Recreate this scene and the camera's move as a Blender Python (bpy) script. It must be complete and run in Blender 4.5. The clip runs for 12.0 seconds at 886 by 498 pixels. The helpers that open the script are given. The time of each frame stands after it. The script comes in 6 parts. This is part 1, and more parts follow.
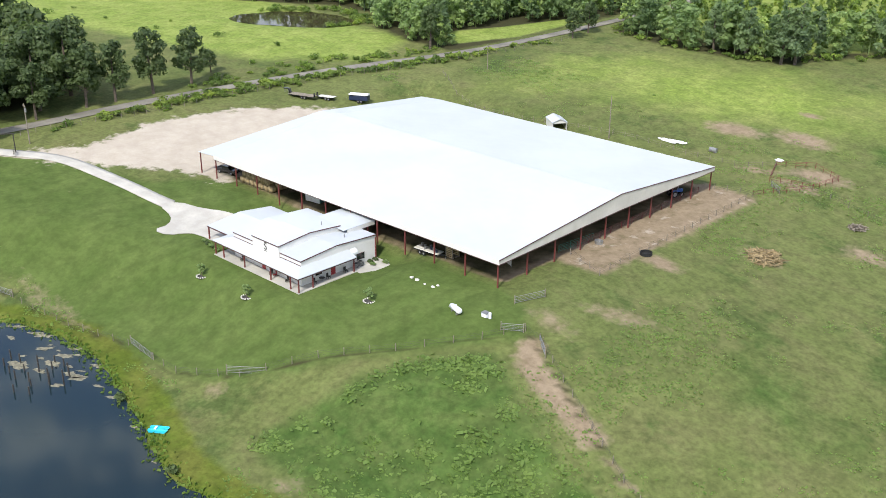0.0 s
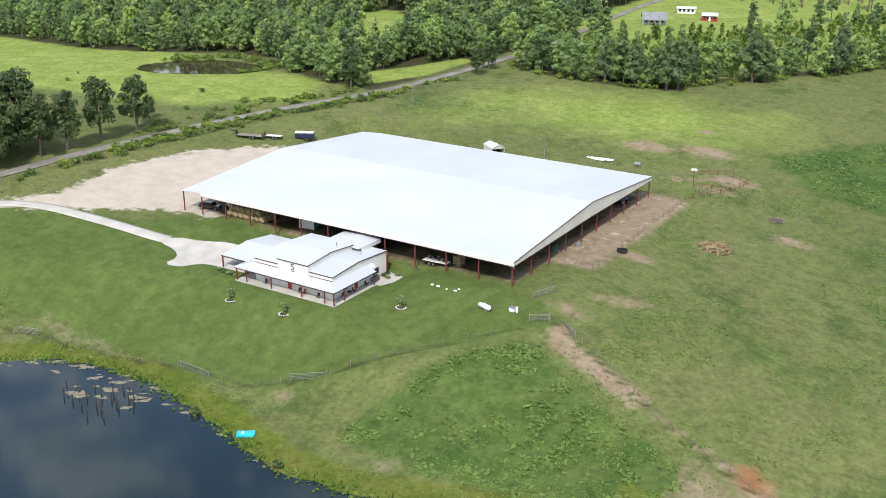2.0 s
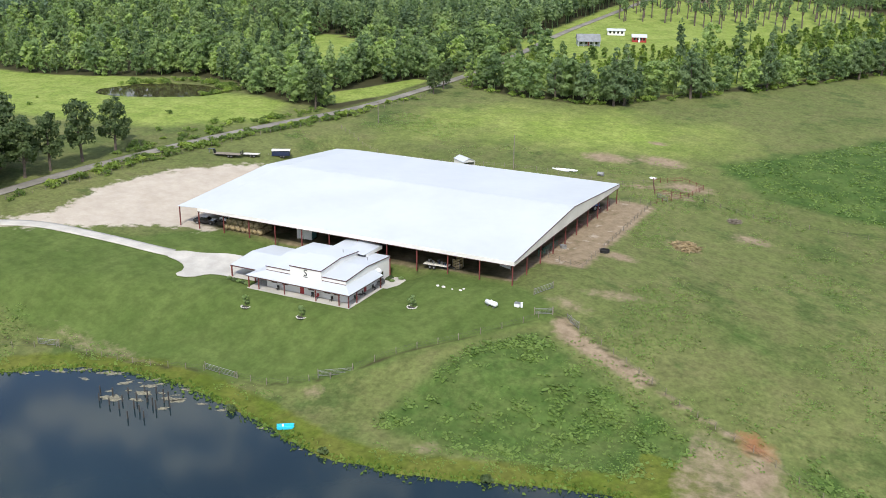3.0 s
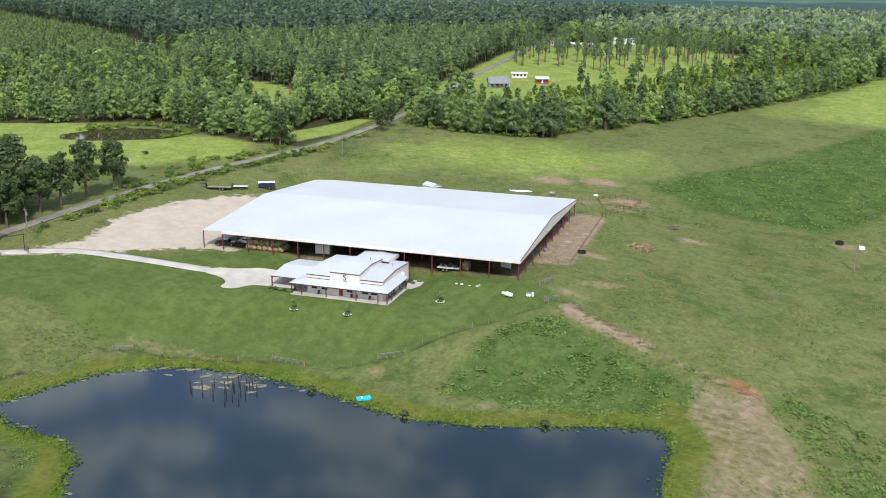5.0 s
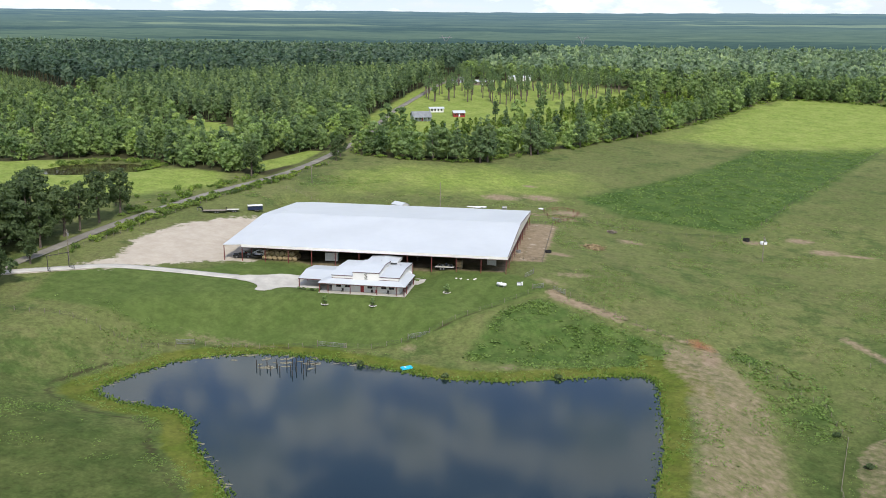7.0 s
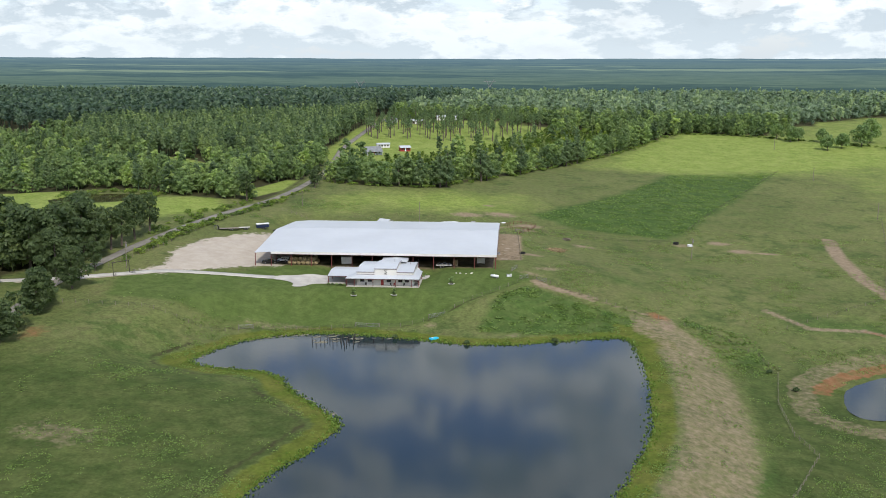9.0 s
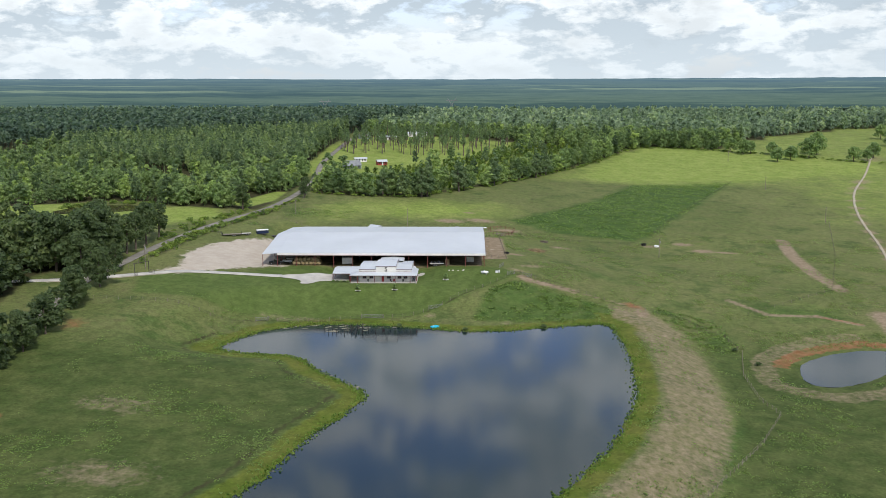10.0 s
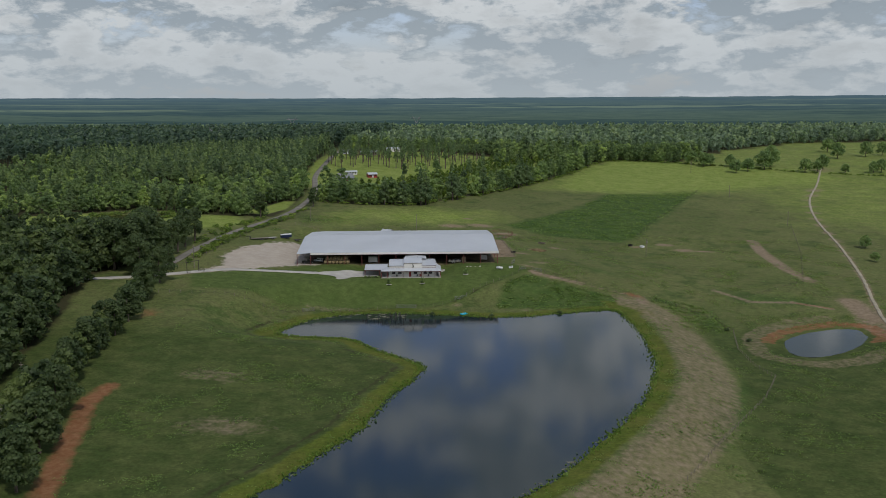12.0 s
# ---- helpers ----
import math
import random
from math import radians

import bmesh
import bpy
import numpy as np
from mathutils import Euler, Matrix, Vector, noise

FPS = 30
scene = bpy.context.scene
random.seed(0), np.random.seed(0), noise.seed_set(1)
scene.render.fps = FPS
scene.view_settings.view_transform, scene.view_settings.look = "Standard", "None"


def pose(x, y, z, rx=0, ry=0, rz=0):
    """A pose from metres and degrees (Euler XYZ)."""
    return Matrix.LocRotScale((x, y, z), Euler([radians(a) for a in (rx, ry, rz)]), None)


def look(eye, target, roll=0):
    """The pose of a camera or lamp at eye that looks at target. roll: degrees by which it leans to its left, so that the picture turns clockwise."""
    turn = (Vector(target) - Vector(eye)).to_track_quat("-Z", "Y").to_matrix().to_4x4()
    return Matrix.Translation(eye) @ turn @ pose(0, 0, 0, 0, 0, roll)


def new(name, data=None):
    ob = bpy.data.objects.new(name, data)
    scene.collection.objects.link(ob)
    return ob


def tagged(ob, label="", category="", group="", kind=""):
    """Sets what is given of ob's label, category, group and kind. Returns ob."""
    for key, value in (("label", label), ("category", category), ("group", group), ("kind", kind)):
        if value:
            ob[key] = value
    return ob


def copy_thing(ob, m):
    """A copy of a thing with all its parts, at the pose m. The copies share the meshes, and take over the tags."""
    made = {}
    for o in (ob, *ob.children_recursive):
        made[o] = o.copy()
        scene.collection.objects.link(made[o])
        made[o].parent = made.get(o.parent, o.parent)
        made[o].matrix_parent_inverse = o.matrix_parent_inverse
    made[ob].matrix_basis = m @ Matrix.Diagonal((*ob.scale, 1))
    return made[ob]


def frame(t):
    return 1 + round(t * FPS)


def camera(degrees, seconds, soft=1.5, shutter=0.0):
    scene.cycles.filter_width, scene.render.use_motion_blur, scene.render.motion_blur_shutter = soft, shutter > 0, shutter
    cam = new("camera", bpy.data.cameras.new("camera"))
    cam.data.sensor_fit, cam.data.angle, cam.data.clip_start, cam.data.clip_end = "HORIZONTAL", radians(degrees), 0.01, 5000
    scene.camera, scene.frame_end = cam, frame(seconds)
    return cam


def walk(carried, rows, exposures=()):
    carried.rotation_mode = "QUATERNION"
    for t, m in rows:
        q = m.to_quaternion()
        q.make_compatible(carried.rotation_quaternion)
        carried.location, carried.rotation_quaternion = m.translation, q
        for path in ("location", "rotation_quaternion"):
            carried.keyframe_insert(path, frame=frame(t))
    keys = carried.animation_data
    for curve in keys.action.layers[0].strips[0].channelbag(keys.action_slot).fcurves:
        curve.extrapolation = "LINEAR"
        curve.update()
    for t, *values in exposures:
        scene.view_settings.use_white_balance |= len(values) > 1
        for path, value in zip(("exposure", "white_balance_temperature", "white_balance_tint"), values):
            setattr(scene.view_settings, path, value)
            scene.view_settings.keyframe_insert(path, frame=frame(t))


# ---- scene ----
cam = camera(48.0, 12.0, soft=0.9)
PATH = [
    (0, (100.73, -119.73, 72.00), (37.20, -52.90, 33.31), 0.37),
    (0.5, (97.25, -129.45, 71.79), (36.82, -59.10, 34.38), 0.28),
    (1, (92.98, -138.99, 71.71), (36.33, -64.96, 35.51), 0.31),
    (1.5, (89.25, -149.00, 72.66), (35.72, -72.34, 37.20), 0.32),
    (2, (85.31, -159.80, 73.14), (35.01, -80.48, 38.82), 0.30),
    (2.5, (80.41, -170.54, 73.39), (34.01, -88.39, 40.23), 0.46),
    (3, (75.69, -181.91, 73.46), (32.88, -97.37, 41.52), 0.54),
    (5, (56.81, -231.73, 74.57), (26.56, -140.38, 47.36), 0.48),
    (5.5, (51.52, -244.65, 76.17), (24.59, -152.11, 49.51), 0.51),
    (6, (45.54, -258.72, 76.17), (21.97, -164.92, 50.75), 0.46),
    (6.5, (39.61, -273.27, 76.29), (19.00, -178.49, 51.97), 0.41),
    (7, (33.49, -288.79, 76.67), (15.99, -193.14, 53.31), 0.29),
    (9, (6.30, -359.47, 76.19), (-0.69, -261.53, 57.21), 0.08),
    (9.5, (-0.19, -377.45, 75.22), (-4.88, -279.18, 57.31), 0.01),
    (10, (-6.72, -395.44, 74.69), (-9.19, -296.93, 57.68), -0.13),
    (10.5, (-14.73, -411.79, 74.93), (-15.39, -313.15, 58.53), -0.14),
    (11, (-22.64, -422.05, 74.59), (-22.04, -323.34, 58.61), -0.19),
    (11.5, (-30.44, -431.33, 74.02), (-28.60, -332.57, 58.43), -0.24),
    (12, (-38.03, -441.07, 73.67), (-35.01, -342.28, 58.49), -0.23),
]
walk(cam, [(t, look(eye, target, roll)) for t, eye, target, roll in PATH],
     exposures=[(0.0, 0.70), (2.5, 0.60), (5.5, 0.48), (7.0, 0.36), (9.5, 0.12), (10.5, -0.04), (11.2, -0.40), (12.0, -0.80)])

# ---- world and sun ----
SUN_ELEVATION, SUN_AZIMUTH = radians(48), radians(160)
world = bpy.data.worlds.new("sky")
scene.world = world
world.use_nodes = True


class Nodes:
    """Short hand for building a node tree."""

    def __init__(self, tree):
        self.tree = tree
        tree.nodes.clear()

    def add(self, kind, values=None):
        node = self.tree.nodes.new(kind)
        for key, value in (values or {}).items():
            if isinstance(value, bpy.types.NodeSocket):
                self.tree.links.new(value, node.inputs[key])
            else:
                node.inputs[key].default_value = value
        return node

    def math(self, operation, a, b=0.0, clamp=False):
        node = self.add("ShaderNodeMath", {0: a, 1: b})
        node.operation, node.use_clamp = operation, clamp
        return node.outputs[0]

    def noise(self, vector, scale, detail=4.0, rough=0.55, distortion=0.0):
        return self.add("ShaderNodeTexNoise", {"Vector": vector, "Scale": scale, "Detail": detail, "Roughness": rough, "Distortion": distortion}).outputs["Fac"]

    def ramp(self, fac, stops):
        node = self.add("ShaderNodeValToRGB", {"Fac": fac})
        while len(node.color_ramp.elements) < len(stops):
            node.color_ramp.elements.new(0.5)
        for element, (at, colour) in zip(node.color_ramp.elements, stops):
            element.position = at
            element.color = (*colour, 1) if len(colour) == 3 else (*colour * 3, 1)
        return node.outputs["Color"]

    def mix(self, fac, a, b, blend="MIX"):
        node = self.add("ShaderNodeMix")
        node.data_type, node.blend_type = "RGBA", blend
        for key, value in ((0, fac), (6, a), (7, b)):
            if isinstance(value, bpy.types.NodeSocket):
                self.tree.links.new(value, node.inputs[key])
            elif key == 0:
                node.inputs[key].default_value = value
            else:
                node.inputs[key].default_value = (*value, 1)
        return node.outputs[2]


w = Nodes(world.node_tree)
sky = w.add("ShaderNodeTexSky")
sky.sky_type, sky.sun_disc, sky.sun_elevation, sky.sun_rotation = "NISHITA", False, SUN_ELEVATION, SUN_AZIMUTH
geo = w.add("ShaderNodeTexCoord").outputs["Generated"]
split = w.add("ShaderNodeSeparateXYZ", {0: geo})
tall = w.add("ShaderNodeVectorMath", {0: geo, 1: (1.0, 1.0, 2.4)})
tall.operation = "MULTIPLY"
lifted = w.add("ShaderNodeVectorMath", {0: tall.outputs[0], 1: (0.012, -0.01, 0.05)})
lifted.operation = "ADD"


def cloud_mass(vector):
    wide = w.noise(vector, 7.5, 8.0, 0.55, 0.15)
    puff = w.noise(vector, 24.0, 7.0, 0.62, 0.2)
    return w.math("ADD", w.math("MULTIPLY", wide, 0.62), w.math("MULTIPLY", puff, 0.38))


mass, over = cloud_mass(tall.outputs[0]), cloud_mass(lifted.outputs[0])
height_gap = w.ramp(split.outputs["Z"], [(0.14, (0.0,)), (0.42, (0.085,))])
cloud = w.ramp(w.math("SUBTRACT", mass, height_gap), [(0.385, (0.0,)), (0.440, (1.0,))])
lit = w.math("ADD", w.math("MULTIPLY", w.math("SUBTRACT", mass, over), 13.0), 0.50, True)
shade = w.mix(lit, (0.52, 0.625, 0.72), (1.15, 1.21, 1.25))
thick = w.ramp(mass, [(0.50, (1.0,)), (0.62, (0.74,))])
shade = w.mix(1.0, shade, thick, "MULTIPLY")
blue = w.mix(1.0, sky.outputs[0], (0.165, 0.165, 0.205), "MULTIPLY")
near_horizon = w.ramp(split.outputs["Z"], [(0.0, (1.0,)), (0.11, (0.0,))])
above = w.mix(cloud, blue, shade)
hazy = w.mix(w.math("MULTIPLY", near_horizon, 0.72), above, (0.80, 0.90, 0.97))
w.add("ShaderNodeOutputWorld", {0: w.add("ShaderNodeBackground", {"Color": hazy, "Strength": 0.90}).outputs[0]})

sun = new("sun", bpy.data.lights.new("sun", "SUN"))
sun.data.energy, sun.data.angle, sun.data.color = 3.1, radians(6.0), (1.0, 0.96, 0.87)
sun.matrix_world = look((0, 0, 0), (-math.sin(SUN_AZIMUTH) * math.cos(SUN_ELEVATION), -math.cos(SUN_AZIMUTH) * math.cos(SUN_ELEVATION), -math.sin(SUN_ELEVATION)))


# ---- materials ----
def material(name, colour, rough=0.8, metal=0.0, vary=0.18, scale=0.6, bump=0.0, bump_scale=8.0, second=None, island=0.0, spec=0.4):
    """A surface with grain and stains at two scales round one base colour."""
    m = bpy.data.materials.new(name)
    m.use_nodes = True
    n = Nodes(m.node_tree)
    at = n.add("ShaderNodeTexCoord").outputs["Object"]
    big, fine = n.noise(at, scale, 3.0), n.noise(at, scale * 9, 5.0)
    dark = tuple(c * (1 - vary) for c in colour)
    light = second or tuple(min(1, c * (1 + vary)) for c in colour)
    mixed = n.mix(n.ramp(big, [(0.35, (0.0,)), (0.65, (1.0,))]), dark, light)
    grain = n.ramp(fine, [(0.3, (1 - vary * 0.7,)), (0.7, (1.0,))])
    out = n.mix(1.0, mixed, grain, "MULTIPLY")
    if island:
        lot = n.add("ShaderNodeNewGeometry").outputs["Random Per Island"]
        out = n.mix(1.0, out, n.ramp(lot, [(0.0, (1 - island,)), (1.0, (1.0,))]), "MULTIPLY")
    values = {"Base Color": out, "Roughness": rough, "Metallic": metal, "Specular IOR Level": spec}
    if bump:
        values["Normal"] = n.add("ShaderNodeBump", {"Height": n.noise(at, bump_scale, 4.0), "Strength": bump, "Distance": 0.05}).outputs[0]
    n.add("ShaderNodeOutputMaterial", {0: n.add("ShaderNodeBsdfPrincipled", values).outputs[0]})
    return m


def foliage(name, dark, light, yellow, gloss=0.55):
    """Leaf clumps that differ from one another and let some light through."""
    m = bpy.data.materials.new(name)
    m.use_nodes = True
    n = Nodes(m.node_tree)
    lot = n.add("ShaderNodeNewGeometry").outputs["Random Per Island"]
    place = n.add("ShaderNodeNewGeometry").outputs["Position"]
    tone = n.mix(n.ramp(lot, [(0.1, (0.0,)), (0.9, (1.0,))]), dark, light)
    tree = n.ramp(n.noise(place, 0.11, 2.0), [(0.42, (0.0,)), (0.68, (0.8,))])
    tone = n.mix(tree, tone, yellow)
    node = n.add("ShaderNodeAttribute")
    node.attribute_name = "tone"
    tone = n.mix(1.0, tone, n.ramp(node.outputs["Fac"], [(0.0, (0.55, 0.60, 0.62)), (0.5, (1.0, 1.0, 1.0)), (1.0, (1.62, 1.48, 1.25))]), "MULTIPLY")
    leaf = n.add("ShaderNodeBsdfPrincipled", {"Base Color": tone, "Roughness": gloss, "Specular IOR Level": 0.25}).outputs[0]
    thin = n.add("ShaderNodeBsdfTranslucent", {"Color": n.mix(1.0, tone, (1.5, 1.6, 1.1), "MULTIPLY")}).outputs[0]
    n.add("ShaderNodeOutputMaterial", {0: n.add("ShaderNodeMixShader", {0: 0.45, 1: leaf, 2: thin}).outputs[0]})
    return m


WHITE_METAL = material("white_metal_roof", (0.455, 0.48, 0.505), 0.45, 0.0, 0.05, 0.05, spec=0.5)
WHITE_WALL = material("white_metal_wall", (0.64, 0.63, 0.60), 0.5, 0.0, 0.06, 0.3)
BEIGE_PANEL = material("beige_gable_panel", (0.55, 0.53, 0.48), 0.6, 0.0, 0.08, 0.2)
RED_STEEL = material("red_oxide_steel", (0.16, 0.040, 0.036), 0.55, 0.0, 0.25, 1.0)
DARK_TRIM = material("dark_red_trim", (0.10, 0.05, 0.05), 0.5, 0.0, 0.2, 1.0)
CONCRETE = material("pale_concrete", (0.42, 0.40, 0.36), 0.85, 0.0, 0.12, 0.25, 0.15)
TRACK_DIRT = material("pale_track_dirt", (0.34, 0.30, 0.22), 0.95, 0.0, 0.2, 0.2)
HAY = material("weathered_hay", (0.34, 0.26, 0.14), 0.95, 0.0, 0.3, 1.2, 0.5, 9.0, island=0.25)
BLACK_PAINT = material("black_car_paint", (0.012, 0.013, 0.016), 0.25, 0.0, 0.1, 1.0, spec=0.6)
WHITE_PAINT = material("white_car_paint", (0.70, 0.71, 0.72), 0.3, 0.0, 0.05, 1.0)
GLASS_DARK = material("dark_window_glass", (0.015, 0.018, 0.02), 0.08, 0.0, 0.1, 1.0, spec=0.8)
RUBBER = material("black_rubber", (0.018, 0.018, 0.018), 0.9, 0.0, 0.2, 3.0)
STEEL = material("grey_steel", (0.30, 0.30, 0.30), 0.45, 0.6, 0.2, 2.0)
BLUE_PAINT = material("blue_tractor_paint", (0.03, 0.10, 0.33), 0.4, 0.0, 0.15, 2.0)
NAVY = material("navy_trailer_paint", (0.015, 0.025, 0.06), 0.4, 0.0, 0.15, 1.0)
CYAN = material("cyan_plastic", (0.03, 0.48, 0.68), 0.4, 0.0, 0.08, 1.0)
WOOD = material("grey_weathered_wood", (0.22, 0.19, 0.15), 0.9, 0.0, 0.3, 2.0, 0.3)
DARK_WOOD = material("dark_wet_wood", (0.05, 0.045, 0.04), 0.8, 0.0, 0.3, 2.0)
BARK = material("grey_brown_bark", (0.12, 0.095, 0.075), 0.95, 0.0, 0.3, 1.5, 0.5, 6.0)
RED_PAINT = material("red_door_paint", (0.30, 0.03, 0.03), 0.5, 0.0, 0.12, 1.0)
ROCK = material("pale_limestone", (0.55, 0.53, 0.48), 0.9, 0.0, 0.2, 2.0, 0.4)
TEAL = material("teal_box_paint", (0.10, 0.26, 0.28), 0.5, 0.0, 0.15, 1.0)
GREEN_STEEL = material("green_panel_paint", (0.04, 0.17, 0.12), 0.5, 0.0, 0.15, 1.0)
BLACK_SIGN = material("black_sign_paint", (0.01, 0.01, 0.01), 0.6, 0.0, 0.1, 1.0)
ASPHALT = material("worn_asphalt", (0.20, 0.185, 0.155), 0.95, 0.0, 0.2, 0.15, 0.2, 3.0)
GREY_ROOF = material("grey_shingle", (0.20, 0.21, 0.22), 0.9, 0.0, 0.15, 0.5)
SIDING = material("grey_blue_siding", (0.40, 0.43, 0.46), 0.8, 0.0, 0.08, 0.5)
# Oak blue is raised a little, which paints haze into the leaves.
LEAF_OAK = foliage("oak_leaves", (0.112, 0.170, 0.070), (0.215, 0.305, 0.125), (0.255, 0.335, 0.120))
# Far haze is put into this lighter, bluer leaf colour.
LEAF_HAZED = foliage("haze_tinted_leaves", (0.140, 0.200, 0.135), (0.230, 0.305, 0.205), (0.230, 0.305, 0.190))
# A darker oak copy: roadside cloud shade is put into the leaf colour.
LEAF_SHADE = foliage("shaded_oak_leaves", (0.046, 0.074, 0.032), (0.105, 0.150, 0.060), (0.110, 0.150, 0.058))
# Darker pine copy: the far belt's cloud shade is put into its colour.
LEAF_CLOUDED = foliage("far_cloud_shaded_needles", (0.060, 0.105, 0.080), (0.115, 0.170, 0.120), (0.105, 0.155, 0.105))
LEAF_YOUNG = foliage("young_pine_needles", (0.110, 0.165, 0.070), (0.170, 0.230, 0.095), (0.160, 0.215, 0.090))
LEAF_PINE = foliage("pine_needles", (0.090, 0.140, 0.075), (0.180, 0.250, 0.120), (0.190, 0.255, 0.115))
LEAF_BUSH = foliage("bush_leaves", (0.080, 0.130, 0.028), (0.17, 0.25, 0.055), (0.20, 0.26, 0.06))
WEED = foliage("weed_leaves", (0.112, 0.178, 0.042), (0.175, 0.258, 0.068), (0.185, 0.255, 0.068))
ALGAE = material("floating_algae", (0.20, 0.185, 0.13), 0.9, 0.0, 0.4, 1.6, 0.4, 5.0)


def water(name, deep, rough, ripple):
    m = bpy.data.materials.new(name)
    m.use_nodes = True
    n = Nodes(m.node_tree)
    at = n.add("ShaderNodeTexCoord").outputs["Object"]
    wave = n.math("ADD", n.noise(at, 1.6, 4.0), n.math("MULTIPLY", n.noise(at, 0.12, 2.0), 0.8))
    normal = n.add("ShaderNodeBump", {"Height": wave, "Strength": ripple, "Distance": 0.04}).outputs[0]
    murk = n.mix(n.noise(at, 0.03, 3.0), deep, tuple(c * 1.7 for c in deep))
    n.add("ShaderNodeOutputMaterial", {0: n.add("ShaderNodeBsdfPrincipled", {"Base Color": murk, "Roughness": rough, "IOR": 1.33, "Normal": normal}).outputs[0]})
    return m


POND_WATER = water("pond_water", (0.008, 0.016, 0.019), 0.07, 0.05)
MUDDY_WATER = water("muddy_water", (0.030, 0.024, 0.014), 0.06, 0.05)


def ground_material():
    """Grass, weeds, bare soil, gravel, painted sun and shade, by the ground sheet's masks."""
    m = bpy.data.materials.new("pasture")
    m.use_nodes = True
    n = Nodes(m.node_tree)
    at = n.add("ShaderNodeNewGeometry").outputs["Position"]

    def mask(name, soften=0.16, scale=0.35):
        node = n.add("ShaderNodeAttribute")
        node.attribute_name = name
        value = node.outputs["Fac"]
        broken = n.math("ADD", value, n.math("MULTIPLY", n.math("SUBTRACT", n.noise(at, scale, 6.0, 0.65), 0.5), 1.1))
        return n.ramp(broken, [(0.5 - soften, (0.0,)), (0.5 + soften, (1.0,))])

    large, middle, fine = n.noise(at, 0.018, 4.0), n.noise(at, 0.11, 5.0, 0.62), n.noise(at, 1.1, 5.0, 0.65)
    grass = n.mix(n.ramp(large, [(0.38, (0.0,)), (0.62, (1.0,))]), (0.103, 0.128, 0.040), (0.138, 0.157, 0.054))
    grass = n.mix(n.ramp(middle, [(0.46, (0.0,)), (0.72, (0.5,))]), grass, (0.161, 0.148, 0.070))
    grass = n.mix(n.ramp(n.noise(at, 0.06, 5.0, 0.7), [(0.54, (0.0,)), (0.64, (0.75,))]), grass, (0.062, 0.096, 0.026))
    lawn = n.mix(n.ramp(middle, [(0.35, (0.0,)), (0.7, (1.0,))]), (0.081, 0.124, 0.031), (0.109, 0.152, 0.043))
    grass = n.mix(mask("lawn", 0.3, 0.08), grass, lawn)
    lush = n.mix(n.ramp(middle, [(0.4, (0.0,)), (0.62, (1.0,))]), (0.048, 0.090, 0.020), (0.079, 0.125, 0.031))
    grass = n.mix(mask("lush", 0.3, 0.12), grass, lush)
    # Sunlight on open stretches is painted as a lighter grass.
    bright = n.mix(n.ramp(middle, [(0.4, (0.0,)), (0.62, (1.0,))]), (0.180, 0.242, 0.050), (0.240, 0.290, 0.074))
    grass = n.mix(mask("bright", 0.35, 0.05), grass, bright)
    sedge = n.mix(n.ramp(middle, [(0.4, (0.0,)), (0.62, (1.0,))]), (0.087, 0.120, 0.017), (0.119, 0.132, 0.027))
    grass = n.mix(mask("sedge", 0.2, 0.25), grass, sedge)
    # Cloud shade over the near meadows, painted as darker grass.
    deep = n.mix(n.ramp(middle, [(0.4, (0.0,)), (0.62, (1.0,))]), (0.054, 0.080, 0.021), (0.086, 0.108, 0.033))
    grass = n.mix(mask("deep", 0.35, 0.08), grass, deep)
    grain = n.ramp(fine, [(0.28, (0.64,)), (0.72, (1.16,))])
    kept = n.add("ShaderNodeAttribute")
    kept.attribute_name = "lawn"
    grain = n.mix(n.math("MULTIPLY", kept.outputs["Fac"], 0.6), grain, (0.758, 0.736, 0.714))
    grass = n.mix(1.0, grass, grain, "MULTIPLY")
    tuft = n.ramp(n.noise(at, 0.38, 4.0, 0.6), [(0.36, (0.82,)), (0.6, (1.06,))])
    grass = n.mix(1.0, grass, tuft, "MULTIPLY")
    soil = n.mix(n.ramp(n.noise(at, 0.5, 5.0, 0.7), [(0.35, (0.0,)), (0.65, (1.0,))]), (0.180, 0.133, 0.090), (0.275, 0.212, 0.148))
    grass = n.mix(n.math("MULTIPLY", mask("soil", 0.30, 0.5), 0.92), grass, soil)
    clay = n.mix(n.ramp(n.noise(at, 0.5, 5.0, 0.7), [(0.35, (0.0,)), (0.65, (1.0,))]), (0.190, 0.076, 0.035), (0.272, 0.136, 0.074))
    grass = n.mix(n.math("MULTIPLY", mask("clay", 0.25, 0.3), 0.85), grass, clay)
    gravel = n.mix(n.ramp(n.noise(at, 0.25, 6.0, 0.7), [(0.35, (0.0,)), (0.65, (1.0,))]), (0.354, 0.308, 0.252), (0.428, 0.380, 0.318))
    grass = n.mix(mask("gravel", 0.08, 0.28), grass, gravel)
    # Dark soil, also used for the shade painted under the barn roof.
    dark_soil_and_shade = n.mix(fine, (0.030, 0.034, 0.014), (0.055, 0.050, 0.024))
    grass = n.mix(mask("dark_soil_and_shade", 0.2, 0.1), grass, dark_soil_and_shade)
    colour = grass
    height = n.math("ADD", fine, n.math("MULTIPLY", middle, 2.0))
    normal = n.add("ShaderNodeBump", {"Height": height, "Strength": 0.45, "Distance": 0.14}).outputs[0]
    n.add("ShaderNodeOutputMaterial", {0: n.add("ShaderNodeBsdfPrincipled", {"Base Color": colour, "Roughness": 0.95, "Specular IOR Level": 0.1, "Normal": normal}).outputs[0]})
    return m


PASTURE = ground_material()


